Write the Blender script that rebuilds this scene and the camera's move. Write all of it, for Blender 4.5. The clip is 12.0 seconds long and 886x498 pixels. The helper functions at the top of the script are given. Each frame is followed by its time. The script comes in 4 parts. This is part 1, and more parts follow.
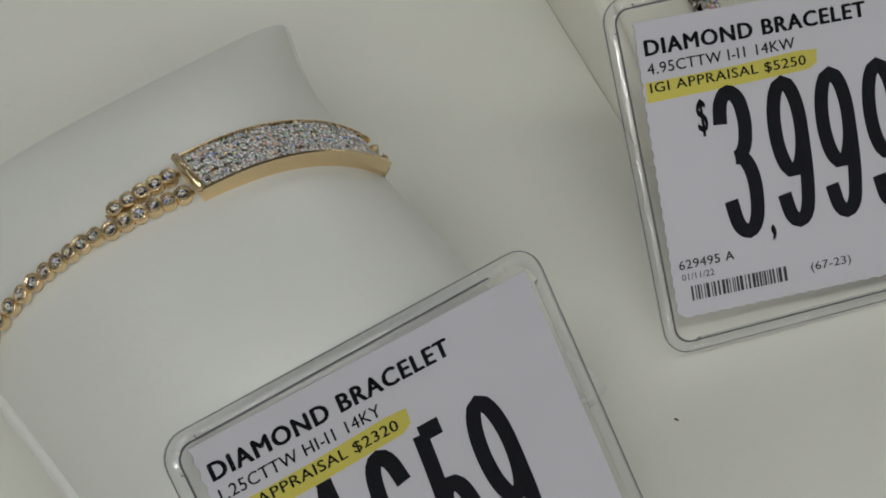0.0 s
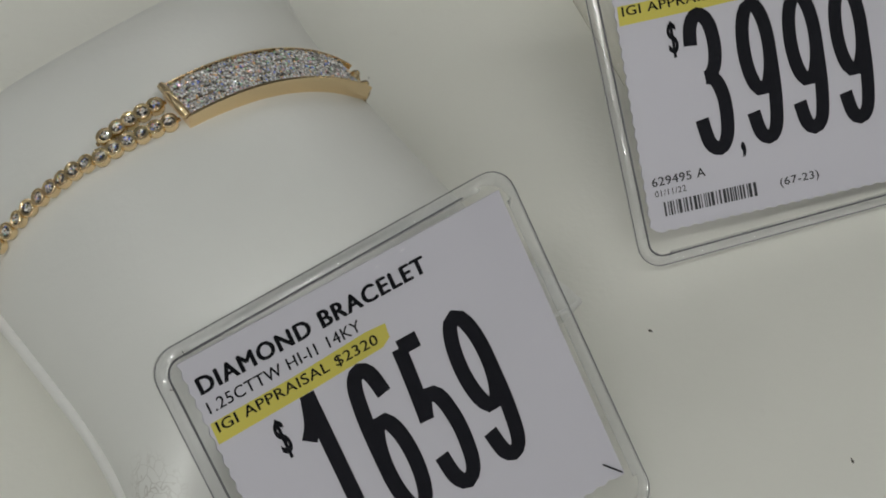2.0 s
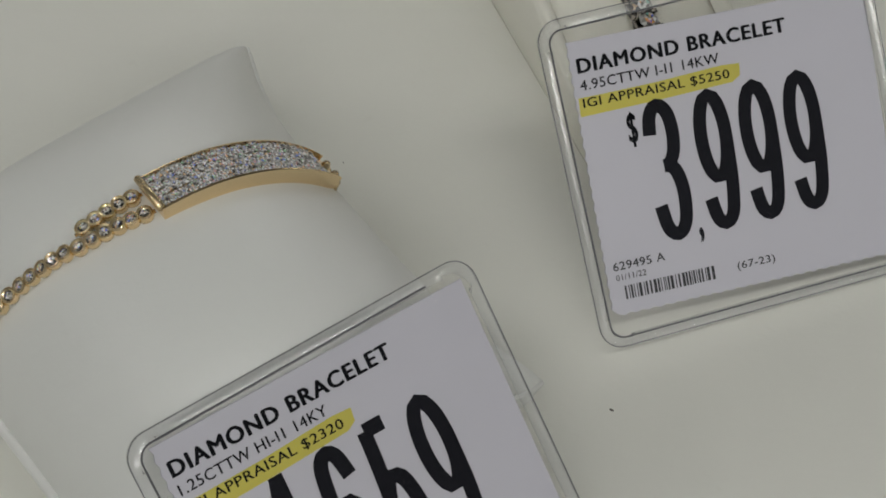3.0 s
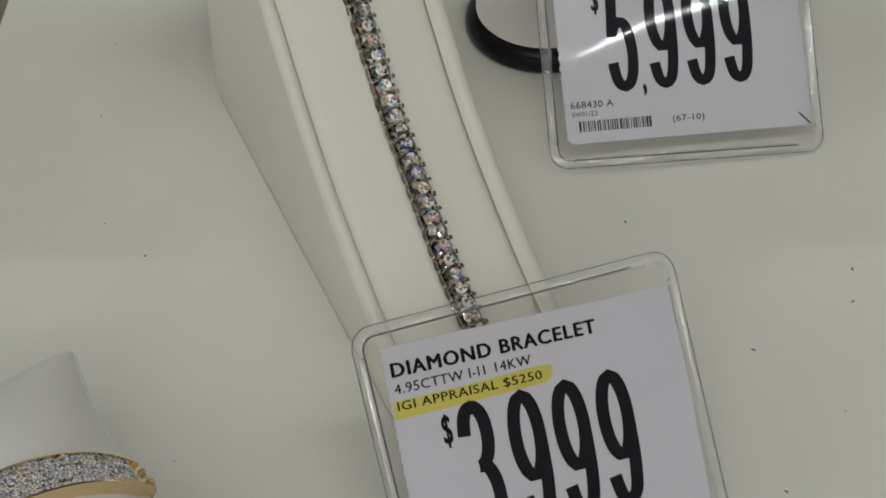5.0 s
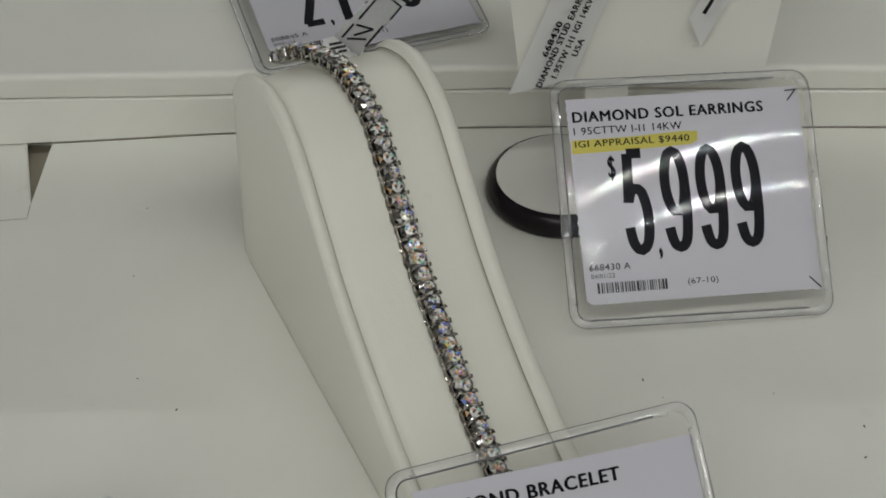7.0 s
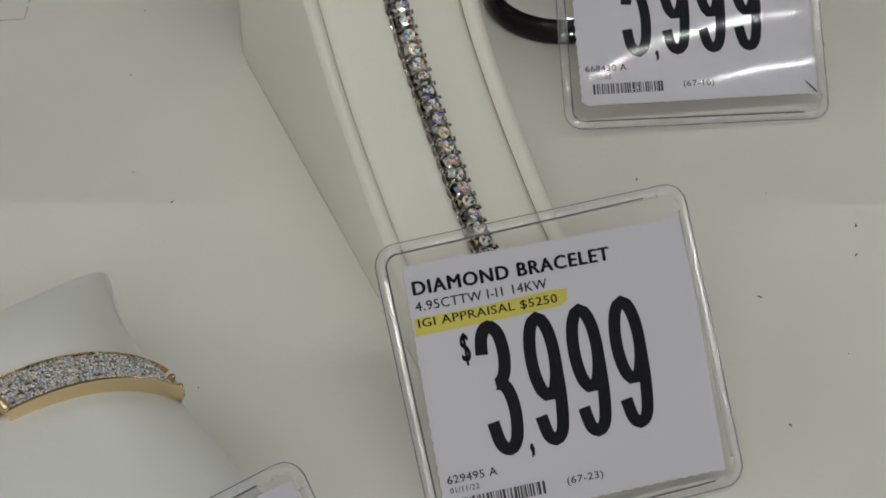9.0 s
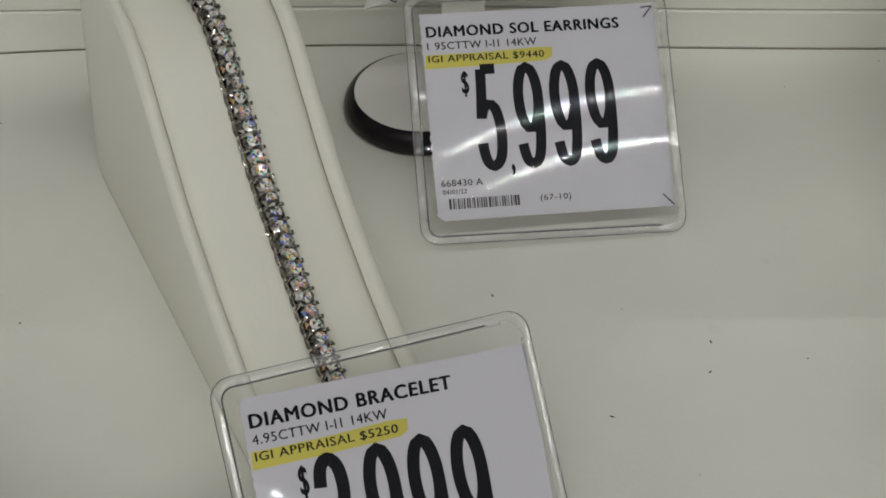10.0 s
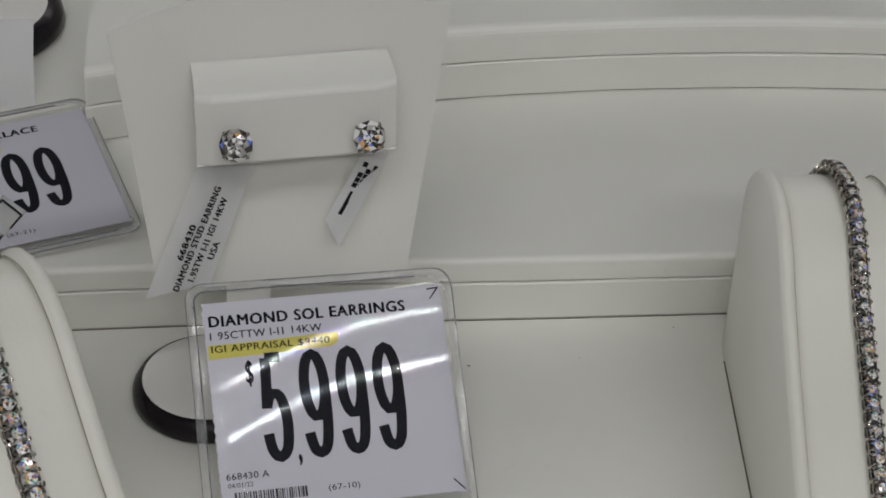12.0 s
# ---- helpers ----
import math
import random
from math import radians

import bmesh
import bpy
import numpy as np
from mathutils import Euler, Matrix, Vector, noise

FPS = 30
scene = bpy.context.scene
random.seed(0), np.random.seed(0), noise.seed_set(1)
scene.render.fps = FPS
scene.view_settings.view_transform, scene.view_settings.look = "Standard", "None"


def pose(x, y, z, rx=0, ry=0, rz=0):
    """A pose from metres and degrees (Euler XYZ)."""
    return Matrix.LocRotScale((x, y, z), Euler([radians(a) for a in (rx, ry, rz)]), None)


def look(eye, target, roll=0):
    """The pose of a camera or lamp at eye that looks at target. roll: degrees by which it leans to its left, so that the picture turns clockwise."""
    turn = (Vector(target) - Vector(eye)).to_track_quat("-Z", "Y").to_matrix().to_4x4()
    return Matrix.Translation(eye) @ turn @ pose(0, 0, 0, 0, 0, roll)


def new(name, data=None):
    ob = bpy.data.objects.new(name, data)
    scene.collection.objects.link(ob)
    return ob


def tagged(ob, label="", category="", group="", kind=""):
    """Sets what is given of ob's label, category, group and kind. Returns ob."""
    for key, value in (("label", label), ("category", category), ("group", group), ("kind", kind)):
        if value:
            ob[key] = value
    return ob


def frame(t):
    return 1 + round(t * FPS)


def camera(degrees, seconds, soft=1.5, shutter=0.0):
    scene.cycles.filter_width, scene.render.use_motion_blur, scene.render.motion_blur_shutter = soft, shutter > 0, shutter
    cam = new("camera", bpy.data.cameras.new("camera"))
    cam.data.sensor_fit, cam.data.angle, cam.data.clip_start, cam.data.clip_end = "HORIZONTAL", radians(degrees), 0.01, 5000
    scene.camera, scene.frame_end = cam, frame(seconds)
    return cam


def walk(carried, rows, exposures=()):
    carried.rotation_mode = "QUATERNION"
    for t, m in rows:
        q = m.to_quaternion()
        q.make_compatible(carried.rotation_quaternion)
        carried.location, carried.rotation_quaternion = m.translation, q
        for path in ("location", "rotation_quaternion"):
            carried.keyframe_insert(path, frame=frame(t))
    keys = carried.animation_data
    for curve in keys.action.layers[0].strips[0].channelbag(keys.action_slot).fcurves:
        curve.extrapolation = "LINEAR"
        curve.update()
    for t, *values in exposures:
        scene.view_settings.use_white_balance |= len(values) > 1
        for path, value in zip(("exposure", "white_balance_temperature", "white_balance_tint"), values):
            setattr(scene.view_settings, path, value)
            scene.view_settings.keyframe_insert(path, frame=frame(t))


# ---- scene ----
cam = camera(24.58, 12.0, soft=1.8)
walk(cam, [
    (0, look((0.01361, -0.31305, 0.23919), (0.00695, -0.08911, -0.02972), -0.606)),
    (0.5, look((0.01456, -0.31386, 0.23838), (0.00717, -0.10691, -0.04379), -0.850)),
    (1, look((0.01324, -0.31487, 0.24396), (0.00561, -0.10684, -0.03740), -1.122)),
    (1.5, look((0.01744, -0.31764, 0.24649), (0.00850, -0.10767, -0.03339), -1.748)),
    (2, look((0.01960, -0.31958, 0.24848), (0.00954, -0.10718, -0.02953), -2.156)),
    (2.5, look((0.01851, -0.32179, 0.25409), (0.00774, -0.10768, -0.02257), -2.191)),
    (3, look((0.02596, -0.32207, 0.26074), (0.01459, -0.10335, -0.01227), -2.389)),
    (3.5, look((0.03747, -0.31798, 0.26321), (0.02943, -0.09120, -0.00326), -1.866)),
    (3.7, look((0.04117, -0.31690, 0.26404), (0.03476, -0.08744, -0.00017), -1.650)),
    (5.3, look((0.04561, -0.31772, 0.27415), (0.04754, -0.06674, 0.03022), -0.585)),
    (5.5, look((0.04354, -0.31838, 0.27417), (0.04732, -0.06488, 0.03289), -0.222)),
    (6, look((0.04178, -0.32437, 0.27368), (0.04574, -0.05778, 0.04693), -0.082)),
    (6.3, look((0.03956, -0.32605, 0.27730), (0.04416, -0.05705, 0.05344), 0.009)),
    (6.5, look((0.03947, -0.32692, 0.27890), (0.04279, -0.05685, 0.05630), -0.309)),
    (7, look((0.03867, -0.33192, 0.27632), (0.04019, -0.06144, 0.05420), -0.387)),
    (7.5, look((0.04161, -0.33579, 0.27309), (0.04197, -0.06916, 0.04635), -0.489)),
    (7.7, look((0.04157, -0.33802, 0.27065), (0.04293, -0.07275, 0.04233), -0.256)),
    (9.3, look((0.04147, -0.34499, 0.26320), (0.04120, -0.08744, 0.02619), 0.098)),
    (9.5, look((0.04458, -0.34161, 0.26680), (0.04521, -0.08115, 0.03300), 0.224)),
    (10, look((0.05653, -0.33465, 0.26944), (0.06839, -0.06999, 0.04072), 1.355)),
    (10.5, look((0.07054, -0.32846, 0.27566), (0.09122, -0.05841, 0.05398), 1.662)),
    (10.7, look((0.07322, -0.32501, 0.28018), (0.09965, -0.05348, 0.06092), 2.446)),
    (11, look((0.07471, -0.31711, 0.28320), (0.10898, -0.04101, 0.07084), 2.847)),
    (11.5, look((0.07548, -0.31594, 0.28556), (0.11218, -0.03191, 0.08437), 2.486)),
    (12, look((0.07553, -0.31962, 0.28119), (0.10910, -0.03572, 0.07926), 2.219)),
], exposures=[(0, -1.33, 6500, 8), (3.7, -1.33, 6500, 10), (5.5, -1.33, 6650, 9), (7.0, -1.33, 6480, 9), (7.6, -1.33, 6280, 10), (9.5, -1.33, 6600, 9), (10.3, -1.33, 6600, 9), (11.3, -1.33, 6300, 12), (12, -1.33, 6300, 14)])

# ---- light: shop ceiling tubes, added fill tubes and the strip of the showcase ----
world = bpy.data.worlds.new("shop_air")
scene.world = world
world.use_nodes = True
world.node_tree.nodes["Background"].inputs[0].default_value = (0.95, 0.97, 0.92, 1)
world.node_tree.nodes["Background"].inputs[1].default_value = 0.25


def lamp(name, eye, target, sx, sy, watts, tint=(0.985, 0.985, 0.955)):
    data = bpy.data.lights.new(name, "AREA")
    data.shape, data.size, data.size_y, data.energy, data.color = "RECTANGLE", sx, sy, watts, tint
    ob = new(name, data)
    ob.matrix_world = look(eye, target)
    return ob


# ---- materials ----
def mat(name, color, rough=0.5, metal=0.0, bump=0.0, scale=400.0, vary=0.06, coat=0.0, stain=0.0, spec=0.5):
    m = bpy.data.materials.new(name)
    m.use_nodes = True
    n, l = m.node_tree.nodes, m.node_tree.links
    b = n["Principled BSDF"]
    b.inputs["Roughness"].default_value, b.inputs["Metallic"].default_value = rough, metal
    b.inputs["Coat Weight"].default_value = coat
    b.inputs["Specular IOR Level"].default_value = spec
    co = n.new("ShaderNodeTexCoord")
    big = n.new("ShaderNodeTexNoise")
    big.inputs["Scale"].default_value, big.inputs["Detail"].default_value = 22.0, 5.0
    l.new(co.outputs["Object"], big.inputs["Vector"])
    ramp = n.new("ShaderNodeValToRGB")
    lo, hi = 1 - vary, 1 + vary
    ramp.color_ramp.elements[0].color = (*[c * lo for c in color], 1)
    ramp.color_ramp.elements[1].color = (*[min(1, c * hi) for c in color], 1)
    ramp.color_ramp.elements[0].position, ramp.color_ramp.elements[1].position = 0.35, 0.65
    l.new(big.outputs["Fac"], ramp.inputs["Fac"])
    out = ramp.outputs["Color"]
    if stain:
        spot = n.new("ShaderNodeTexNoise")
        spot.inputs["Scale"].default_value, spot.inputs["Detail"].default_value = 160.0, 3.0
        l.new(co.outputs["Object"], spot.inputs["Vector"])
        pick = n.new("ShaderNodeMapRange")
        pick.inputs["From Min"].default_value, pick.inputs["From Max"].default_value = 0.68, 0.80
        pick.inputs["To Max"].default_value = stain
        l.new(spot.outputs["Fac"], pick.inputs["Value"])
        mix = n.new("ShaderNodeMix")
        mix.data_type = "RGBA"
        mix.inputs["B"].default_value = (0.35, 0.30, 0.22, 1)
        l.new(pick.outputs["Result"], mix.inputs["Factor"])
        l.new(out, mix.inputs["A"])
        out = mix.outputs["Result"]
    l.new(out, b.inputs["Base Color"])
    if bump:
        fine = n.new("ShaderNodeTexNoise")
        fine.inputs["Scale"].default_value, fine.inputs["Detail"].default_value = scale, 4.0
        l.new(co.outputs["Object"], fine.inputs["Vector"])
        bp = n.new("ShaderNodeBump")
        bp.inputs["Strength"].default_value, bp.inputs["Distance"].default_value = bump, 0.0006
        l.new(fine.outputs["Fac"], bp.inputs["Height"])
        l.new(bp.outputs["Normal"], b.inputs["Normal"])
    return m


def clear_mat(name, tint, rough, gain, wobble=0.006, milk=0.0):
    """Thin clear vinyl: lets light through and mirrors by its gloss."""
    m = bpy.data.materials.new(name)
    m.use_nodes = True
    n, l = m.node_tree.nodes, m.node_tree.links
    n.remove(n["Principled BSDF"])
    tr, gl, mix, fr = (n.new("ShaderNode" + k) for k in ("BsdfTransparent", "BsdfGlossy", "MixShader", "Fresnel"))
    tr.inputs["Color"].default_value = (*tint, 1)
    gl.inputs["Roughness"].default_value = rough
    fr.inputs["IOR"].default_value = 1.5
    mul = n.new("ShaderNodeMath")
    mul.operation = "MULTIPLY"
    mul.inputs[1].default_value = gain
    co, wob, bp = n.new("ShaderNodeTexCoord"), n.new("ShaderNodeTexNoise"), n.new("ShaderNodeBump")
    wob.inputs["Scale"].default_value, wob.inputs["Detail"].default_value = 55.0, 2.0
    bp.inputs["Strength"].default_value, bp.inputs["Distance"].default_value = wobble, 0.002
    l.new(co.outputs["Object"], wob.inputs["Vector"])
    l.new(wob.outputs["Fac"], bp.inputs["Height"])
    l.new(bp.outputs["Normal"], gl.inputs["Normal"])
    l.new(fr.outputs["Fac"], mul.inputs[0])
    l.new(mul.outputs["Value"], mix.inputs["Fac"])
    l.new(tr.outputs["BSDF"], mix.inputs[1])
    l.new(gl.outputs["BSDF"], mix.inputs[2])
    out = mix.outputs["Shader"]
    if milk:
        haze, blend = n.new("ShaderNodeBsdfDiffuse"), n.new("ShaderNodeMixShader")
        haze.inputs["Color"].default_value = (0.88, 0.89, 0.90, 1)
        blend.inputs["Fac"].default_value = milk
        l.new(out, blend.inputs[1])
        l.new(haze.outputs["BSDF"], blend.inputs[2])
        out = blend.outputs["Shader"]
    l.new(out, n["Material Output"].inputs["Surface"])
    return m


def gem_mat(name, stops, metal):
    """Cut stones: glossy facets, sparkle painted in as a tone each, a few with spectral fire."""
    m = bpy.data.materials.new(name)
    m.use_nodes = True
    n, l = m.node_tree.nodes, m.node_tree.links
    b = n["Principled BSDF"]
    b.inputs["Roughness"].default_value, b.inputs["Metallic"].default_value = 0.06, metal
    b.inputs["Coat Weight"].default_value, b.inputs["Coat Roughness"].default_value = 0.6, 0.02
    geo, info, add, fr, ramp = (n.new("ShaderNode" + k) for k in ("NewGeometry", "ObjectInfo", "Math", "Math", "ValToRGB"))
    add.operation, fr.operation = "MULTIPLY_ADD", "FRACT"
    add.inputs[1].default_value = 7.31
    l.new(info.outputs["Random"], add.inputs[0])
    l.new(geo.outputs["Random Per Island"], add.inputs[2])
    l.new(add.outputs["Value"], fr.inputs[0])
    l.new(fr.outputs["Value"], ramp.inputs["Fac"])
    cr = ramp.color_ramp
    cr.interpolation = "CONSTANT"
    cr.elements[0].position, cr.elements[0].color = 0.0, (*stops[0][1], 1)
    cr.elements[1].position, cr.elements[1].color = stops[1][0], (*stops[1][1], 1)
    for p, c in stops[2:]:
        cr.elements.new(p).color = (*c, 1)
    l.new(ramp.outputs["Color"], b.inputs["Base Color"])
    return m


LEATHER = mat("white_leatherette", (0.78, 0.775, 0.715), 0.42, bump=0.10, scale=900, vary=0.025, stain=0.10)
RAMP_SKIN = mat("cream_leatherette", (0.81, 0.795, 0.71), 0.45, bump=0.12, scale=1100, vary=0.02, stain=0.08)
PILLOW_SKIN = mat("soft_white_leatherette", (0.76, 0.765, 0.735), 0.36, bump=0.10, scale=700, vary=0.02)
n, l = PILLOW_SKIN.node_tree.nodes, PILLOW_SKIN.node_tree.links
place, dist, near, cell, line, both, tone = (n.new("ShaderNode" + k) for k in ("TexCoord", "VectorMath", "MapRange", "TexVoronoi", "MapRange", "Math", "Mix"))
dist.operation = "DISTANCE"
dist.inputs[1].default_value = (-0.0245, -0.186, 0.0235)
near.inputs["From Min"].default_value, near.inputs["From Max"].default_value, near.inputs["To Min"].default_value, near.inputs["To Max"].default_value = 0.0005, 0.0055, 0.6, 0.0
cell.feature = "DISTANCE_TO_EDGE"
cell.inputs["Scale"].default_value = 620.0
line.inputs["From Min"].default_value, line.inputs["From Max"].default_value, line.inputs["To Min"].default_value, line.inputs["To Max"].default_value = 0.01, 0.07, 1.0, 0.0
both.operation, tone.data_type = "MULTIPLY", "RGBA"
tone.inputs["B"].default_value = (0.30, 0.27, 0.22, 1)
l.new(place.outputs["Object"], dist.inputs[0])
wave, shift = n.new("ShaderNodeTexNoise"), n.new("ShaderNodeMix")
wave.inputs["Scale"].default_value = 260.0
shift.data_type = "VECTOR"
shift.inputs["Factor"].default_value = 0.006
l.new(place.outputs["Object"], wave.inputs["Vector"])
l.new(place.outputs["Object"], shift.inputs["A"])
l.new(wave.outputs["Color"], shift.inputs["B"])
l.new(shift.outputs[1], cell.inputs["Vector"])
l.new(dist.outputs["Value"], near.inputs["Value"])
l.new(cell.outputs["Distance"], line.inputs["Value"])
l.new(near.outputs["Result"], both.inputs[0])
l.new(line.outputs["Result"], both.inputs[1])
l.new(both.outputs["Value"], tone.inputs["Factor"])
skin = n["Principled BSDF"].inputs["Base Color"]
l.new(skin.links[0].from_socket, tone.inputs["A"])
l.new(tone.outputs["Result"], skin)
PANEL_SKIN = mat("off_white_board", (0.76, 0.755, 0.70), 0.42, bump=0.08, scale=900, vary=0.02, stain=0.08)
PAPER = mat("white_paper", (0.90, 0.90, 0.90), 0.6, bump=0.05, scale=1500, vary=0.02)
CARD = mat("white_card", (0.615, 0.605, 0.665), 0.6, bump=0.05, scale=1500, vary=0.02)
INK = mat("black_ink", (0.008, 0.008, 0.012), 0.6, vary=0.3, spec=0.15)
GREYINK = mat("grey_ink", (0.045, 0.045, 0.05), 0.6, vary=0.2, spec=0.2)
MARKER = mat("yellow_marker", (0.62, 0.55, 0.10), 0.6, vary=0.12)
VINYL = clear_mat("clear_vinyl", (0.99, 0.99, 0.99), 0.015, 0.22)
WELD = clear_mat("clear_vinyl_weld", (0.97, 0.972, 0.97), 0.16, 4.0, 0.10, 0.16)
SEAM = mat("refraction_seam", (0.13, 0.13, 0.14), 0.4, vary=0.2)
GOLD = mat("yellow_gold", (0.88, 0.69, 0.42), 0.19, metal=1.0, vary=0.05)
WHITEGOLD = mat("white_gold", (0.56, 0.53, 0.49), 0.14, metal=1.0, vary=0.08)
# Facet colours carry the painted sparkle: bright tables, darker crowns, dashes of fire.
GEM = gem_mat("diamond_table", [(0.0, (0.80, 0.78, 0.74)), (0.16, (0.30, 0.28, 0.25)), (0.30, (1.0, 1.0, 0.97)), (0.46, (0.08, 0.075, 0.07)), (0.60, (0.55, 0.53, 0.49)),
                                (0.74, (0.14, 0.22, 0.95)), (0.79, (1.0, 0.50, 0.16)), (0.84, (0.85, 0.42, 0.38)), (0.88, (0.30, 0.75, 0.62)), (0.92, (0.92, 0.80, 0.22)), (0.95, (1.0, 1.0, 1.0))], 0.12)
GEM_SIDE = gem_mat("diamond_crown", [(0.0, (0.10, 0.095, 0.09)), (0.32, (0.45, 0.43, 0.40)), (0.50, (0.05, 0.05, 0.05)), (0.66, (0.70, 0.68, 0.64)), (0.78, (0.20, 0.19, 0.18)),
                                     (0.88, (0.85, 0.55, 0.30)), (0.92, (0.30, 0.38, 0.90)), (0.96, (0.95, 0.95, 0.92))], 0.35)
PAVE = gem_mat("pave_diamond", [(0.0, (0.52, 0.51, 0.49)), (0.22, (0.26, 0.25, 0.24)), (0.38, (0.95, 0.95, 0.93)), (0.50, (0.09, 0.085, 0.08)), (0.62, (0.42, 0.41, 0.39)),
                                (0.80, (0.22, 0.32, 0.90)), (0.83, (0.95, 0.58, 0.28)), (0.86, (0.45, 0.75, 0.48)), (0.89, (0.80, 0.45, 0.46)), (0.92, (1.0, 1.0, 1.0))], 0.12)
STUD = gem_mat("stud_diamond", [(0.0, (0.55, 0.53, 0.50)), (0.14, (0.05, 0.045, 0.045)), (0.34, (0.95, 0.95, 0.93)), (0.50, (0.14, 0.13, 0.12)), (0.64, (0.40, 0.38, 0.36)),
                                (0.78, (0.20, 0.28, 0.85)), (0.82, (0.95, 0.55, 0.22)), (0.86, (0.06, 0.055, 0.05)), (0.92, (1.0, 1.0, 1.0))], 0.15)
BLACK = mat("black_lacquer", (0.010, 0.008, 0.010), 0.20, vary=0.3, spec=0.22)
PAD = mat("white_pad", (0.74, 0.72, 0.68), 0.6, bump=0.1, vary=0.03)
FOIL = mat("silver_foil", (0.30, 0.30, 0.30), 0.35, metal=0.6, vary=0.08)
DUST = mat("dark_dust", (0.10, 0.09, 0.07), 0.8, vary=0.3)
ROOM = mat("painted_room", (0.42, 0.42, 0.41), 0.8, vary=0.04)
BROWN = mat("brown_seam", (0.15, 0.12, 0.085), 0.8, vary=0.2)
# tone for fine seams and for shade painted into the gap and along a rim
SHADE = mat("seam_and_gap_shade", (0.34, 0.31, 0.24), 0.8, vary=0.1)


# ---- building helpers: lengths in centimetres ----
def part(name, bm, material, parent=None, label="", smooth=False):
    bm.transform(Matrix.Scale(0.01, 4))
    bmesh.ops.recalc_face_normals(bm, faces=bm.faces)
    me = bpy.data.meshes.new(name)
    bm.to_mesh(me)
    bm.free()
    return mesh_part(name, me, material, parent, label, smooth)


def mesh_part(name, me, material, parent=None, label="", smooth=False):
    if material is not None and not me.materials:
        me.materials.append(material)
    if smooth:
        for p in me.polygons:
            p.use_smooth = True
    ob = new(name, me)
    if parent is not None:
        ob.parent = parent
    if label:
        ob["label"] = label
    return ob


def empty(name, m, label, category, group=""):
    ob = new(name)
    ob.empty_display_size = 0.01
    ob.matrix_world = m
    return tagged(ob, label, category, group)


def at(x, y, z, rx=0, ry=0, rz=0):
    return pose(x / 100, y / 100, z / 100, rx, ry, rz)


def basis(o, ux, vy):
    ux, vy = Vector(ux).normalized(), Vector(vy)
    n = ux.cross(vy).normalized()
    vy = n.cross(ux)
    m = Matrix((ux, vy, n)).transposed().to_4x4()
    m.translation = Vector(o) / 100
    return m


def box(bm, x0, x1, y0, y1, z0, z1, bevel=0.0, seg=3):
    made = bmesh.ops.create_cube(bm, size=1.0)["verts"]
    for v in made:
        v.co = Vector((x0 + (v.co.x + 0.5) * (x1 - x0), y0 + (v.co.y + 0.5) * (y1 - y0), z0 + (v.co.z + 0.5) * (z1 - z0)))
    if bevel:
        edges = {e for v in made for e in v.link_edges}
        bmesh.ops.bevel(bm, geom=list(edges), offset=bevel, segments=seg, profile=0.5, affect="EDGES")
    return bm


def tube(bm, pts, r, n=8, closed=False):
    """A round bar along points."""
    pts = [Vector(p) for p in pts]
    rings, count = [], len(pts)
    up = Vector((0.13, 0.21, 0.97))
    for i, p in enumerate(pts):
        a = pts[(i - 1) % count] if closed or i else p
        b = pts[(i + 1) % count] if closed or i < count - 1 else p
        d = (b - a).normalized()
        s = d.cross(up).normalized()
        t = s.cross(d)
        rad = r[i] if isinstance(r, (list, tuple)) else r
        rings.append([bm.verts.new(p + rad * (math.cos(k * 2 * math.pi / n) * s + math.sin(k * 2 * math.pi / n) * t)) for k in range(n)])
    for i in range(count if closed else count - 1):
        a, b = rings[i], rings[(i + 1) % count]
        for k in range(n):
            bm.faces.new((a[k], a[(k + 1) % n], b[(k + 1) % n], b[k]))
    if not closed:
        bm.faces.new(rings[0][::-1])
        bm.faces.new(rings[-1])
    return bm


def grid(bm, rows):
    """A sheet over rows of points."""
    vs = [[bm.verts.new(p) for p in row] for row in rows]
    for i in range(len(vs) - 1):
        for j in range(len(vs[0]) - 1):
            bm.faces.new((vs[i][j], vs[i][j + 1], vs[i + 1][j + 1], vs[i + 1][j]))
    return vs


def prism(bm, outline, z0, z1):
    """An upright prism over a flat outline."""
    lo = [bm.verts.new((x, y, z0)) for x, y in outline]
    hi = [bm.verts.new((x, y, z1)) for x, y in outline]
    k = len(outline)
    bm.faces.new(lo[::-1])
    bm.faces.new(hi)
    for i in range(k):
        bm.faces.new((lo[i], lo[(i + 1) % k], hi[(i + 1) % k], hi[i]))
    return bm


def spline(pts, n):
    """Points evenly along a smooth line through pts."""
    pts = [Vector(p) for p in pts]
    fine = []
    for i in range(len(pts) - 1):
        p0, p1, p2, p3 = pts[max(i - 1, 0)], pts[i], pts[i + 1], pts[min(i + 2, len(pts) - 1)]
        for k in range(12):
            t = k / 12
            fine.append(0.5 * (2 * p1 + (p2 - p0) * t + (2 * p0 - 5 * p1 + 4 * p2 - p3) * t * t + (3 * p1 - p0 - 3 * p2 + p3) * t ** 3))
    fine.append(pts[-1])
    run = [0.0]
    for a, b in zip(fine, fine[1:]):
        run.append(run[-1] + (b - a).length)
    out = []
    for k in range(n):
        d = run[-1] * k / (n - 1)
        i = min(max(j for j in range(len(run)) if run[j] <= d + 1e-9), len(fine) - 2)
        out.append(fine[i].lerp(fine[i + 1], (d - run[i]) / max(run[i + 1] - run[i], 1e-9)))
    return out


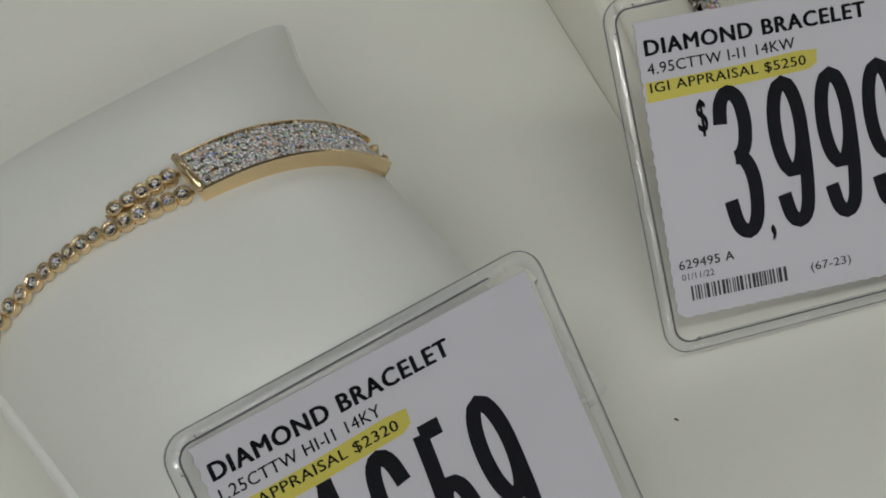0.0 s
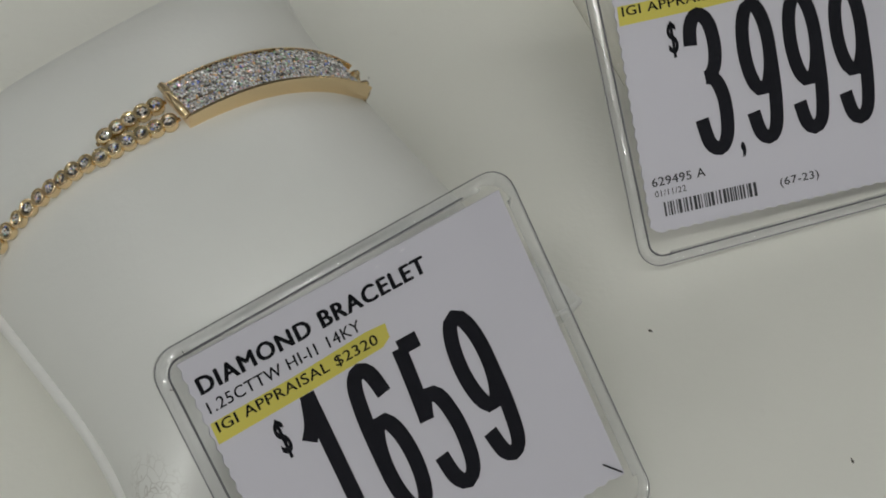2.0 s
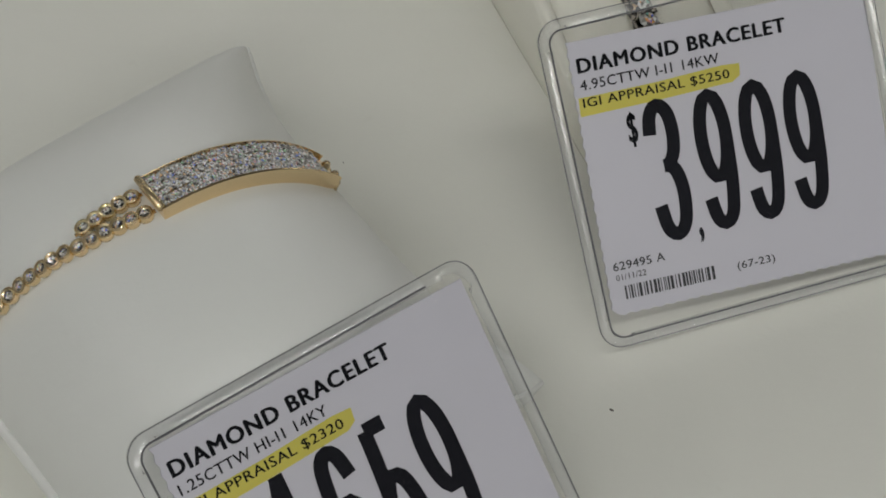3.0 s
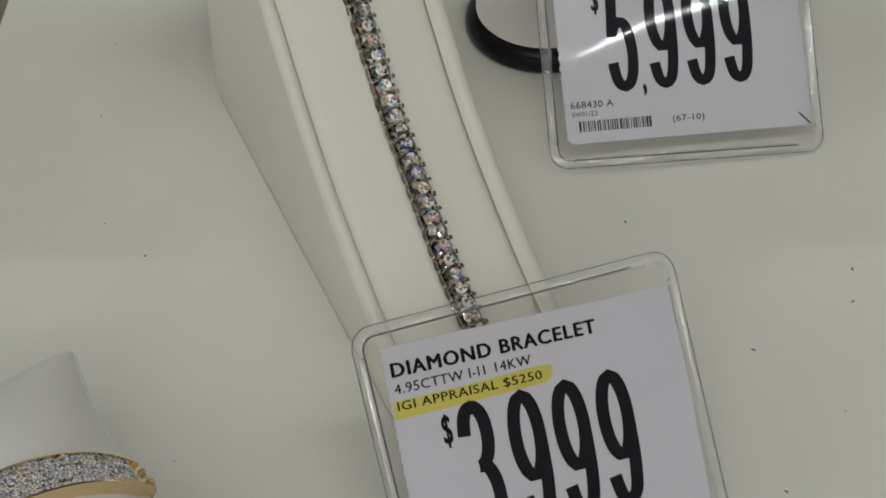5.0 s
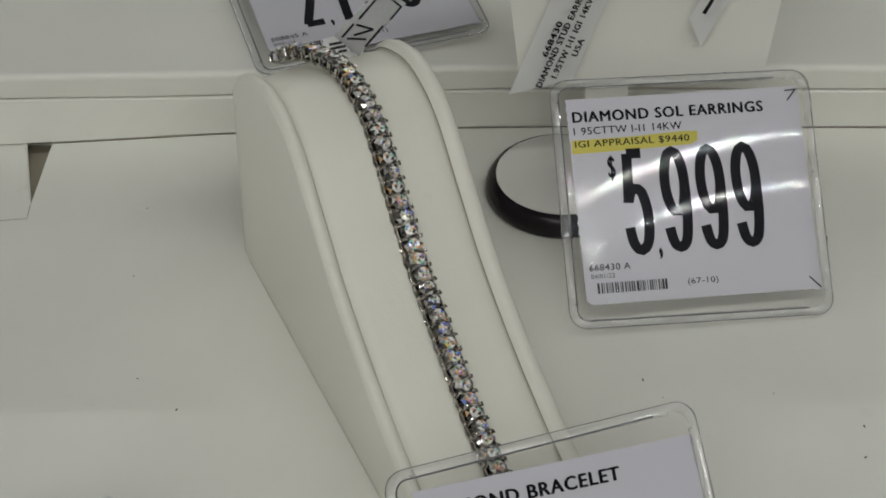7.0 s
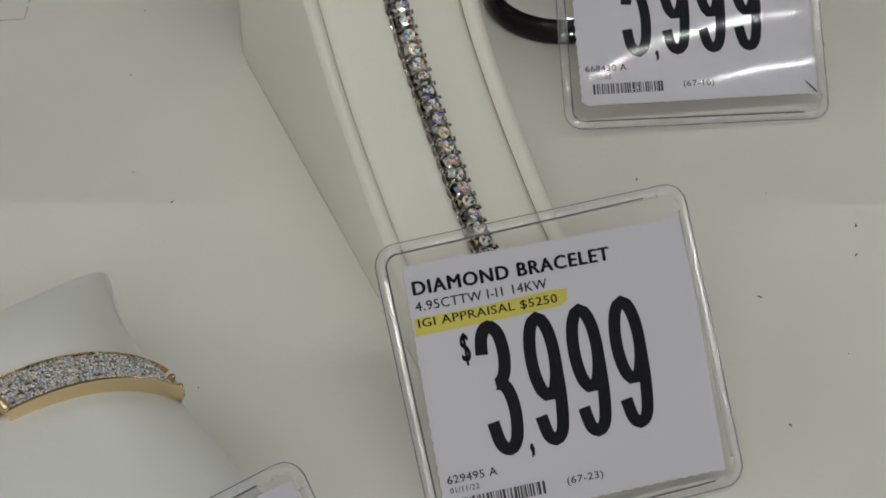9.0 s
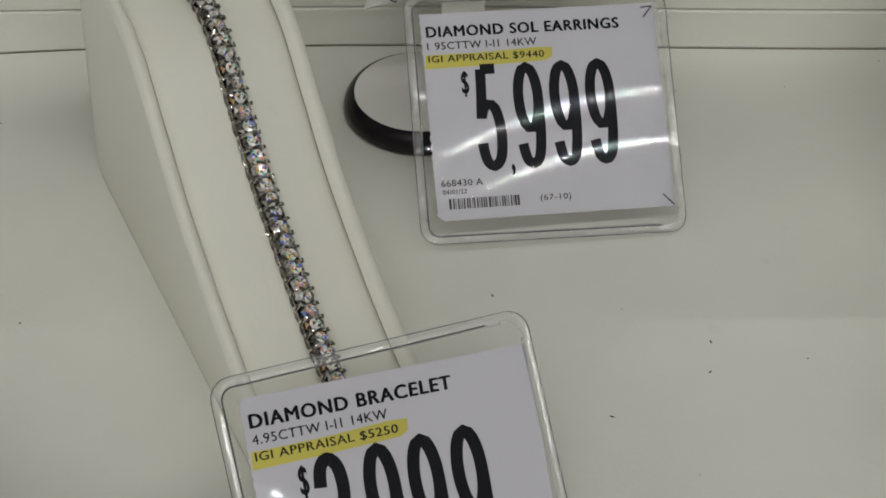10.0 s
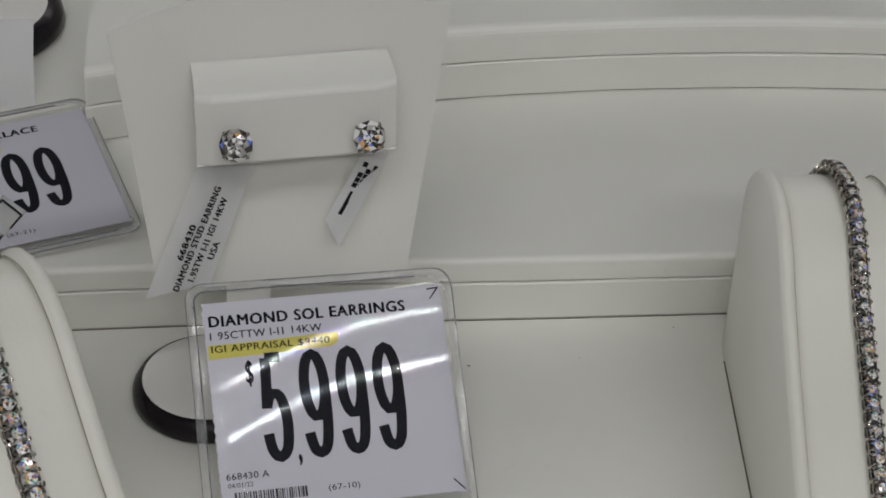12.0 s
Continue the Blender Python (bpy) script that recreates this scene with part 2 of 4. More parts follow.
def text_mesh(body, bold):
    cu = bpy.data.curves.new("lettering", "FONT")
    cu.body, cu.size, cu.resolution_u, cu.space_character = body, 1.0, 3, 1.05 + 1.5 * bold
    ob = bpy.data.objects.new("lettering", cu)
    scene.collection.objects.link(ob)
    bpy.context.view_layer.update()
    me = bpy.data.meshes.new_from_object(ob.evaluated_get(bpy.context.evaluated_depsgraph_get()))
    bpy.data.objects.remove(ob)
    bpy.data.curves.remove(cu)
    me.materials.clear()
    if bold:
        bm = bmesh.new()
        for k in range(3):
            start = len(bm.verts)
            bm.from_mesh(me)
            bm.verts.ensure_lookup_table()
            for v in bm.verts[start:]:
                v.co += Vector((k * bold, (k % 2) * bold * 0.9, 0))
        bm.to_mesh(me)
        bm.free()
    return me


def text(name, body, u0, v0, u1, v1, z, material, parent, bold=0.0, turn=0.0):
    """Lettering that fills a box on its card, turned about the box's corner."""
    me = text_mesh(body, bold)
    co = np.array([v.co for v in me.vertices])
    lo, hi = co.min(0), co.max(0)
    c, s = math.cos(radians(turn)), math.sin(radians(turn))
    for v in me.vertices:
        x = (v.co.x - lo[0]) / (hi[0] - lo[0]) * (u1 - u0)
        y = (v.co.y - lo[1]) / (hi[1] - lo[1]) * (v1 - v0)
        v.co = Vector((u0 + x * c - y * s, v0 + x * s + y * c, z)) / 100
    return mesh_part(name, me, material, parent)


LOOP = [(0.5 + 0.335 * math.sin(a), 0.665 + 0.292 * math.cos(a)) for a in (k * math.pi / 10 for k in range(21))]
NINE = [LOOP, [(0.835, 0.70), (0.835, 0.52), (0.815, 0.32), (0.73, 0.13), (0.58, 0.055), (0.42, 0.05), (0.27, 0.10), (0.17, 0.235)]]
STROKES = {
    "9": NINE,
    "6": [[(1 - x, 1 - y) for x, y in line] for line in NINE],
    "5": [[(0.80, 0.955), (0.30, 0.955)], [(0.305, 0.955), (0.27, 0.74), (0.205, 0.49)],
          [(0.20, 0.50), (0.33, 0.595), (0.52, 0.625), (0.72, 0.56), (0.835, 0.36), (0.77, 0.14), (0.58, 0.05), (0.40, 0.05), (0.24, 0.12), (0.165, 0.26)]],
    "3": [[(0.175, 0.76), (0.23, 0.88), (0.38, 0.95), (0.56, 0.95), (0.73, 0.88), (0.79, 0.74), (0.72, 0.61), (0.56, 0.54), (0.42, 0.53)],
          [(0.45, 0.535), (0.66, 0.51), (0.80, 0.41), (0.835, 0.28), (0.77, 0.13), (0.60, 0.05), (0.42, 0.05), (0.26, 0.11), (0.165, 0.26)]],
    "1": [[(0.62, 0.0), (0.62, 0.5), (0.62, 0.99)], [(0.60, 0.95), (0.45, 0.82), (0.24, 0.735)]],
    "2": [[(0.18, 0.70), (0.21, 0.84), (0.34, 0.94), (0.52, 0.957), (0.72, 0.88), (0.80, 0.72), (0.74, 0.54), (0.55, 0.34), (0.33, 0.16), (0.22, 0.045)], [(0.16, 0.045), (0.84, 0.045)]],
    "7": [[(0.14, 0.955), (0.84, 0.955)], [(0.80, 0.955), (0.66, 0.72), (0.52, 0.42), (0.45, 0.18), (0.43, 0.0)]],
}


def digit(d, u0, v0, u1, v1, z, material, parent):
    """A tall bold figure drawn with a broad pen."""
    bm, squash, pen = bmesh.new(), 0.27, 0.048
    for step, line in enumerate(STROKES[d]):
        closed = line[0] == line[-1] or abs(line[0][0] - line[-1][0]) + abs(line[0][1] - line[-1][1]) < 1e-6
        pts = [(Vector((x * squash, y, 0))) for x, y in line]
        pts = spline(pts, 30) if len(pts) > 2 else pts
        a, b = [], []
        for i, p in enumerate(pts):
            q0 = pts[i - 1] if i else (pts[-2] if closed else p)
            q1 = pts[i + 1] if i < len(pts) - 1 else (pts[1] if closed else p)
            n = (q1 - q0).normalized().cross(Vector((0, 0, 1)))
            for side, k in ((a, 1), (b, -1)):
                w = p + n * (pen * k)
                side.append(bm.verts.new((u0 + w.x / squash * (u1 - u0), v0 + w.y * (v1 - v0), z + 0.001 * step)))
        for i in range(len(pts) - 1):
            bm.faces.new((a[i], a[i + 1], b[i + 1], b[i]))
    return part("digit", bm, material, parent)


# ---- the room and the showcase ----
def wall(name, x0, x1, y0, y1, z0, z1, label, category):
    ob = part(name, box(bmesh.new(), x0, x1, y0, y1, z0, z1), ROOM)
    return tagged(ob, label, category, kind="structure")


wall("ceiling", -320, 320, -320, 320, 200, 210, "plain painted shop ceiling above the showcase", "ceiling")
wall("wall_north", -320, 320, 320, 330, -90, 200, "plain painted shop wall", "wall")
wall("wall_south", -320, 320, -330, -320, -90, 200, "plain painted shop wall", "wall")
wall("wall_east", 320, 330, -320, 320, -90, 200, "plain painted shop wall", "wall")
wall("wall_west", -330, -320, -320, 320, -90, 200, "plain painted shop wall", "wall")
wall("ground", -320, 320, -320, 320, -100, -90, "plain shop floor under the showcase", "floor")
# the first pair mirrors in the vinyl; the other rows are unseen added fill
for x, y, span, watts, turn in ((30, -97.3, 2.4, 18, 13), (30, -104.9, 2.4, 18, 13), (20, -235, 2.4, 33, 0), (20, -248, 2.4, 33, 0), (20, 300, 2.4, 46, 0), (-190, -40, 2.4, 17, 90), (220, -40, 2.4, 5, 90)):
    tube_lamp = lamp("ceiling_tube_or_fill", (x / 100, y / 100, 1.98), (x / 100, y / 100, 0), span, 0.0045, watts)
    tube_lamp.matrix_world = pose(x / 100, y / 100, 1.98, 0, 0, turn)
lamp("showcase_strip", (0.08, 0.335, 0.145), (0.08, 0.05, 0.0), 1.1, 0.015, 0.3)

showcase = part("counter", box(bmesh.new(), -60, 70, -30, 34, -90, -1.2), ROOM)
tagged(showcase, "plain counter body under the display platform", "counter", kind="structure")

floor = part("floor", prism(bmesh.new(), [(70, 4.95), (-4.81, 4.95), (-4.85, 4.41), (-5.01, 2.2), (-5.45, 4.34), (-5.58, 4.95), (-60, 4.95), (-60, -30), (70, -30)], -1.2, 0.0), LEATHER)
# plug low in the gap, coloured dark for the shade down there
tagged(floor, "white leatherette display floor with fine dust specks", "display floor", kind="structure")
gap = part("trim_gap", prism(bmesh.new(), [(-5.57, 4.95), (-5.445, 4.34), (-5.01, 2.22), (-4.855, 4.41), (-4.82, 4.95)], -1.2, -0.45), SHADE)
tagged(gap, "narrow gap between two platforms with painted shade inside", "gap", kind="structure")


def step_front(name, base, z0, z1, top_round, label, first=-60, foot=0.0):
    """A band along the front of a step; base(x) gives its line."""
    bm = bmesh.new()
    xs = [first + i * (70 - first) / 120 for i in range(121)]
    rows = []
    for x in xs:
        y = base(x)
        prof = [(y + 3, z0), (y - foot * min(max(-0.9 - x, 0.0), 8.0), z0)]
        for k in range(6):
            a = k / 5 * math.pi / 2
            prof.append((y + top_round * (1 - math.cos(a)), z1 - top_round + top_round * math.sin(a)))
        prof.append((y + 3, z1))
        rows.append([(x, p, z) for p, z in prof])
    grid(bm, rows)
    ob = part(name, bm, LEATHER, smooth=False)
    return tagged(ob, label, "step front", kind="structure")


def line_1(x):
    return 4.66 + 0.20 * math.exp(-((x - 6.0) / 6.5) ** 2)


def line_2(x):
    return 11.98 - 0.0092 * (min(max(x, 2), 33) - 18.3) ** 2


step_front("trim_lower_band", line_1, 0.04, 1.02, 0.05, "white leatherette lower band of the first display step", foot=0.065)
joint = part("trim_joint", tube(bmesh.new(), [(x, line_1(x) - 0.065 * max(-0.9 - x, 0.0) - 0.012, 0.008) for x in (-4.86 + i * 0.62 for i in range(120))], 0.014, 5), BROWN)
tagged(joint, "dark brown joint along the foot of the first step", "joint", kind="structure")
lip = part("trim_lip", tube(bmesh.new(), [(-5.44, 4.36, 0.0), (-5.30, 3.6, 0.01), (-5.02, 2.1, 0.0)], 0.03, 6), LEATHER)
tagged(lip, "raised pale edge beside a narrow gap", "trim", kind="structure")
joint = part("trim_joint", tube(bmesh.new(), [(-9.0, 1.3, 0.0), (-5.6, 1.585, 0.0), (-5.02, 1.65, 0.0), (-5.02, 2.15, 0.0)], 0.007, 5), BROWN)
tagged(joint, "fine joint between two floor panels", "joint", kind="structure")
step_front("trim_upper_band", lambda x: line_1(x) + 0.04, 1.07, 1.66, 0.16, "white leatherette upper band of the first display step")
step_front("trim_lower_band_back", line_2, 1.70, 2.66, 0.05, "white leatherette lower band of the second display step", 3.82)
step_front("trim_upper_band_back", lambda x: line_2(x) + 0.04, 2.70, 3.64, 0.30, "white leatherette upper band of the second display step", 3.85)
t1 = part("platform_1", box(bmesh.new(), -60, 70, 5.0, 34, -1.2, 1.655), LEATHER)
tagged(t1, "white leatherette first display step", "platform", kind="structure")
bm = bmesh.new()
prism(bm, [(4.6, 34)] + [(3.86 + i * 1.0, line_2(3.86 + i * 1.0) + 0.35) for i in range(66)] + [(70, 34)], 1.6, 3.635)
t2 = part("platform_2", bm, LEATHER)
tagged(t2, "white leatherette second display step", "platform", kind="structure")
wall("wall_showcase_back", -60, 70, 34, 35, -1, 25, "plain pale back panel of the showcase", "back panel")


# ---- price tags ----
def rounded(u0, v0, u1, v1, r, n=6):
    out = []
    for cx, cy, a0 in ((u1 - r, v1 - r, 0), (u0 + r, v1 - r, 90), (u0 + r, v0 + r, 180), (u1 - r, v0 + r, 270)):
        for k in range(n + 1):
            a = radians(a0 + 90 * k / n)
            out.append((cx + r * math.cos(a), cy + r * math.sin(a)))
    return out


def toothed(u0, v0, u1, v1):
    """A card's outline with torn perforation on its left and lower edge."""
    out, step = [(u0, v1)], 0.10
    k = int((v1 - v0) / step)
    for i in range(1, k):
        out.append((u0 + (0.035 if i % 2 else 0.0), v1 - i * step))
    k = int((u1 - u0) / step)
    for i in range(1, k):
        out.append((u0 + i * step, v0 + (0.035 if i % 2 else 0.0)))
    return out + [(u1, v0), (u1, v1)]


SLEEVE = (-0.50, -4.38, 5.00, 0.82)
CARDBOX = (-0.12, -3.83, 4.83, 0.50)


def band(bm, outline, inset, crumple, seed):
    """The welded rim: a low rounded lip outside and a flat strip inside it."""
    k = len(outline)
    mid = Vector(((SLEEVE[0] + SLEEVE[2]) / 2, (SLEEVE[1] + SLEEVE[3]) / 2, 0))
    rows = []
    for i in range(k + 1):
        p = Vector((*outline[i % k], 0))
        inward = Vector((1 if p.x < mid.x - 2.3 else -1 if p.x > mid.x + 2.3 else 0, 1 if p.y < mid.y - 2.15 else -1 if p.y > mid.y + 2.15 else 0, 0)).normalized()
        row = []
        for f, z in ((0.0, -0.03), (-0.02, 0.0), (0.0, 0.035), (0.035, 0.045), (0.075, 0.028), (0.5, 0.026), (0.85, 0.034), (1.0, 0.058)):
            q = p + inward * (f * inset)
            lift = crumple * (noise.noise(Vector((q.x * 2.6, q.y * 2.6, seed))) + 0.6 * noise.noise(Vector((q.x * 7, q.y * 7, seed + 4)))) * (1 if f > 0.02 else 0.3)
            row.append((q.x, q.y, z + lift))
        rows.append(row)
    grid(bm, rows)
    return bm


def dense(outline, step):
    """The same closed outline with points every step."""
    out = []
    for (x0, y0), (x1, y1) in zip(outline, outline[1:] + outline[:1]):
        n = max(1, round(math.hypot(x1 - x0, y1 - y0) / step))
        out += [(x0 + (x1 - x0) * k / n, y0 + (y1 - y0) * k / n) for k in range(n)]
    return out


def price_tag(m, label, title, title_w, line2, line3, price, item, day, code, bulge=0.05, ticks=0, hl=True, shift=(0.0, -0.07), turn=0.0, lift=0.0, crumple=0.006, dents=()):
    tag = empty("price_tag", m, label, "price tag", "price tags in clear sleeves")
    u0, v0, u1, v1 = SLEEVE
    bm = bmesh.new()
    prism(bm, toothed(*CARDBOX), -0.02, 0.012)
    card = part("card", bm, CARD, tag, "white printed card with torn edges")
    card.matrix_local = at(shift[0], shift[1], 0, 0, 0, turn)
    # two clear sheets, the front one puffed or lifted from its left edge
    for zz, sgn, nm in ((0.06, 1, "front_sheet"), (-0.05, -1, "back_sheet")):
        bm = bmesh.new()
        n = 84 if lift else 44
        rows = []
        for i in range(n + 1):
            row = []
            for j in range(n + 1):
                a, b = i / n, j / n
                x, y = u0 + 0.17 + a * (u1 - u0 - 0.34), v0 + 0.17 + b * (v1 - v0 - 0.34)
                h = zz + sgn * bulge * ((1 - (2 * a - 1) ** 2) * (1 - (2 * b - 1) ** 4)) ** 0.5 * (1.0 if sgn > 0 else 0.2)
                if sgn > 0:
                    edge = min(1, (1 - a) / 0.035) * (1 - max(0, 1 - b / 0.10) ** 2) * (1 - max(0, 1 - (1 - b) / 0.06) ** 2)
                    ha = min(1, max(0, (x - u0) / (u1 - u0)))
                    h += (lift * (1 - (1 - ha) ** 2.9) + (0.002 * x - 0.004 * y - 0.001 * x * y) * (lift > 0)) * edge
                    crease = 1.3 * max(0, 1 - (x - u0) / 0.62) ** 2 + 1.2 * max(0, 1 - ((x - u0 - 0.7) / 1.5) ** 2 - ((y - v0 - 0.3) / 0.75) ** 2) ** 2 + 0.6 * max(0, 1 - (v1 - y) / 0.45) ** 2
                    h += 0.16 * lift * crease * noise.noise(Vector((x * 3.2, y * 1.9, 7))) * min(1, (x - u0) / 0.3)
                    for du, dv, dr, da in dents:
                        q = ((x - du) ** 2 + (y - dv) ** 2) / dr ** 2
                        h += da * math.exp(-q) * (1 + 0.5 * noise.noise(Vector((x * 6, y * 6, 2))))
                row.append((x, y, h))
            rows.append(row)
        grid(bm, rows)
        part(nm, bm, VINYL, tag, "clear glossy vinyl", smooth=True)
    outer = dense(rounded(u0, v0, u1, v1, 0.36), 0.12)
    part("welded_edge", band(bmesh.new(), outer, 0.19, crumple, len(title) + title_w), WELD, tag, "clear flattened vinyl edge", smooth=True)
    ring = rounded(u0 + 0.17, v0 + 0.15, u1 - 0.19, v1 - 0.17, 0.22)
    seam = [(u1 - 0.75, v1 - 0.15)] + ring[7:21] + [(u1 - 0.55, v0 + 0.15)]
    # dark refraction of the clear welded edge, laid on as thin dark tubes
    part("weld_line", tube(bmesh.new(), [(x, y, 0.06) for x, y in seam], 0.015, 5), SEAM, tag, "pressed line with edge refraction painted dark")
    part("weld_line", tube(bmesh.new(), [(x, y, 0.045) for x, y in outer], 0.0075, 5, True), SEAM, tag, "pressed line with edge refraction painted dark")
    z = 0.016
    if hl:
        bm = bmesh.new()
        prism(bm, [(-0.07, -0.66), (1.2, -0.64), (2.44, -0.60), (2.58, -0.52), (2.60, -0.33), (2.30, -0.31), (1.2, -0.36), (0.3, -0.37), (-0.06, -0.37)], 0.0125, 0.0145)
        part("marker_stripe", bm, MARKER, card, "yellow highlighter stripe")
    text("title", title, 0.0, 0.0, title_w, 0.235, z, INK, card, 0.042)
    if line2:
        text("lettering", line2, 0.0, -0.265, min(2.28, 0.128 * len(line2)), -0.105, z, INK, card, 0.012)
        text("lettering", line3, 0.0, -0.55, 0.127 * len(line3), -0.385, z, INK, card, 0.014)
    if price:
        text("lettering", "$", 0.63, -1.28, 0.79, -0.73, z, INK, card, 0.03)
        for d, u in zip(price.replace(",", ""), (0.86, 1.685, 2.44, 3.195)):
            digit(d, u, -2.85, u + 0.605, -0.62, z, INK, card)
        text("lettering", ",", 1.50, -2.97, 1.58, -2.73, z, INK, card, 0.03)
    if item:
        text("lettering", item, 0.02, -3.12, 0.88, -2.985, z, GREYINK, card, 0.012)
        text("lettering", day, 0.04, -3.28, 0.54, -3.185, z, GREYINK, card, 0.006)
    if code:
        text("lettering", code, 2.03, -3.56, 2.67, -3.40, z, GREYINK, card, 0.008)
        bm, u, rng = bmesh.new(), 0.15, random.Random(title + code)
        while u < 1.62:
            w = rng.choice((0.015, 0.03, 0.045))
            box(bm, u, u + w, -3.59, -3.375, 0.0125, z)
            u += w + rng.choice((0.015, 0.02, 0.035))
        part("barcode", bm, GREYINK, card, "printed black barcode")
    if ticks:
        for a, b, c, d in ((4.58, 0.20, 4.78, 0.43), (4.55, 0.41, 4.78, 0.43), (4.58, -3.55, 4.80, -3.79))[-ticks:]:
            part("pen_tick", tube(bmesh.new(), [(a, b, 0.03), (c, d, 0.03)], 0.013, 5), INK, card, "black corner mark")
    return tag


price_tag(basis((-1.730, -18.027, 3.510), (0.806, 0.592, -0.014), (-0.409, 0.575, 0.710)), "white price card in clear vinyl sleeve leaning on a pillow",
          "DIAMOND BRACELET", 3.45, "1.25CTTW HI-I1 14KY", "IGI APPRAISAL $2320", "1,659", "640152 A", "01/11/22", "(67-24)", ticks=1, shift=(-0.05, 0.075), turn=-0.7, dents=((4.12, 0.27, 0.22, 0.10), (4.35, 0.58, 0.10, 0.05)))
price_tag(basis((3.608, -10.601, 3.484), (0.941, 0.333, -0.02), (-0.189, 0.656, 0.73)), "white price card in clear vinyl sleeve before a tennis bracelet",
          "DIAMOND BRACELET", 3.45, "4.95CTTW I-I1 14KW", "IGI APPRAISAL $5250", "3,999", "629495 A", "01/11/22", "(67-23)", shift=(0.025, -0.075), turn=-2.3, dents=((0.15, 0.35, 0.28, 0.05),))
price_tag(basis((6.805, 0.873, 3.089), (0.992, 0.12, -0.039), (-0.068, 0.767, 0.638)), "white price card in clear vinyl sleeve before the earring stand",
          "DIAMOND SOL EARRINGS", 4.05, "1 95CTTW I-I1 14KW", "IGI APPRAISAL $9440", "5,999", "668430 A", "04/01/22", "(67-10)", bulge=0.0, ticks=3, shift=(-0.07, -0.09), turn=0.8, lift=0.316, crumple=0.16)
price_tag(basis((-0.80, 8.66, 2.24), (0.955, 0.294, 0.02), (-0.292, 0.95, 0.105)), "white price card in clear sleeve lying behind a bracelet ramp",
          "DIAMOND NECKLACE", 3.6, "1.00CTTW I-I1 14KW", "IGI APPRAISAL $4060", "2,799", "508845 A", "04/01/22", "(67-21)", bulge=0.03, shift=(0.05, -0.12))
price_tag(basis((8.05, 16.68, 6.82), (1.0, 0.03, 0.02), (0.0, 0.70, 0.71)), "white price card in clear sleeve on the upper step",
          "DIAMOND NECKLACE", 3.6, "", "", "", "", "", "(67-21)", hl=False, shift=(0.0, -0.30))
price_tag(basis((18.80, 16.3, 6.82), (0.998, -0.06, 0.0), (0.04, 0.70, 0.71)), "empty-looking clear price sleeve on the upper step",
          "DIAMOND NECKLACE", 3.6, "", "", "", "", "", "(67-22)", hl=False)
price_tag(basis((16.45, -8.45, 3.5), (0.99, -0.05, 0.0), (0.0, 0.70, 0.71)), "white price card in clear sleeve before the slim bracelet",
          "DIAMOND BRACELET", 3.45, "2.95CTTW I-I1 14KW", "IGI APPRAISAL $3390", "", "", "", "(67-22)")


# ---- ramps for bracelets ----
def ramp_display(m, prof, seam, wide, label):
    """A slide-shaped bracelet ramp: x along the slope, y across from the shown side, z up."""
    thing = empty("bracelet_ramp", m, label, "bracelet ramp", "bracelet ramps")
    rim = spline([(s, 0, z) for s, z in prof], 46)
    foot = 0.0
    for nm, y0, y1, flare in (("side_wall", 0.06, 0.34, -0.03), ("side_wall", wide, wide + 0.33, 0.25)):
        bm = bmesh.new()
        rows = []
        for p in rim:
            ya, yb = y0, y1
            lo_a, lo_b = ya + min(flare, 0), yb + max(flare, 0)
            row = [(p.x, lo_a, foot), (p.x, ya, max(p.z - 0.12, 0.05))]
            for k in range(5):
                a = k / 4 * math.pi
                row.append((p.x, (ya + yb) / 2 - math.cos(a) * (yb - ya) / 2, p.z - 0.12 + 0.12 * math.sin(a)))
            row.append((p.x, lo_b, foot))
            rows.append(row)
        vs = grid(bm, rows)
        bm.faces.new(vs[0])
        bm.faces.new(vs[-1][::-1])
        part(nm, bm, RAMP_SKIN, thing, smooth=True)
    bm = bmesh.new()
    rows = []
    for p in rim:
        row = [(p.x, 0.28, foot), (p.x, 0.28, p.z - 0.30)]
        for k in range(9):
            f = k / 8
            row.append((p.x, 0.33 + f * (wide - 0.32), p.z - 0.22 + 0.08 * math.sin(f * math.pi)))
        row += [(p.x, wide + 0.07, p.z - 0.30), (p.x, wide + 0.07, foot)]
        rows.append(row)
    vs = grid(bm, rows)
    bm.faces.new(vs[0])
    bm.faces.new(vs[-1][::-1])
    part("base_line", tube(bmesh.new(), [(0.02, 0.015, 0.006), (rim[-1].x * 0.5, 0.01, 0.006), (rim[-1].x, 0.015, 0.006)], seam, 5), BROWN if seam > 0.01 else SHADE, thing, "fine base seam")
    part("cushion_seam_and_shade", tube(bmesh.new(), [(p.x, wide - 0.01, p.z - 0.150) for p in rim], 0.011, 5), SHADE, thing, "fine dark seam and painted shade line beside the cushion")
    # the rim's shadow on the cushion, put in as a thin dark tube
    part("cushion_seam_and_shade", tube(bmesh.new(), [(p.x, 0.345, p.z - 0.165) for p in rim], 0.009, 5), SHADE, thing, "fine dark seam and painted shade line beside the cushion")
    part("cushion", bm, RAMP_SKIN, thing, "smooth recessed cream cushion", smooth=True)
    return thing


PROF_1 = [(-0.3, 4.3), (0.1, 4.8), (0.8, 5.2), (1.9, 5.5), (3.1, 5.2), (4.3, 4.15), (5.3, 3.25), (6.6, 2.4), (8.2, 1.6), (9.6, 1.1), (10.6, 0.85)]
PROF_2 = [(-0.5, 4.3), (-0.2, 4.9), (0.6, 5.55), (1.9, 5.97), (3.1, 5.72), (4.2, 4.98), (5.5, 4.18), (7.3, 3.25), (9.0, 2.4), (10.6, 1.5)]


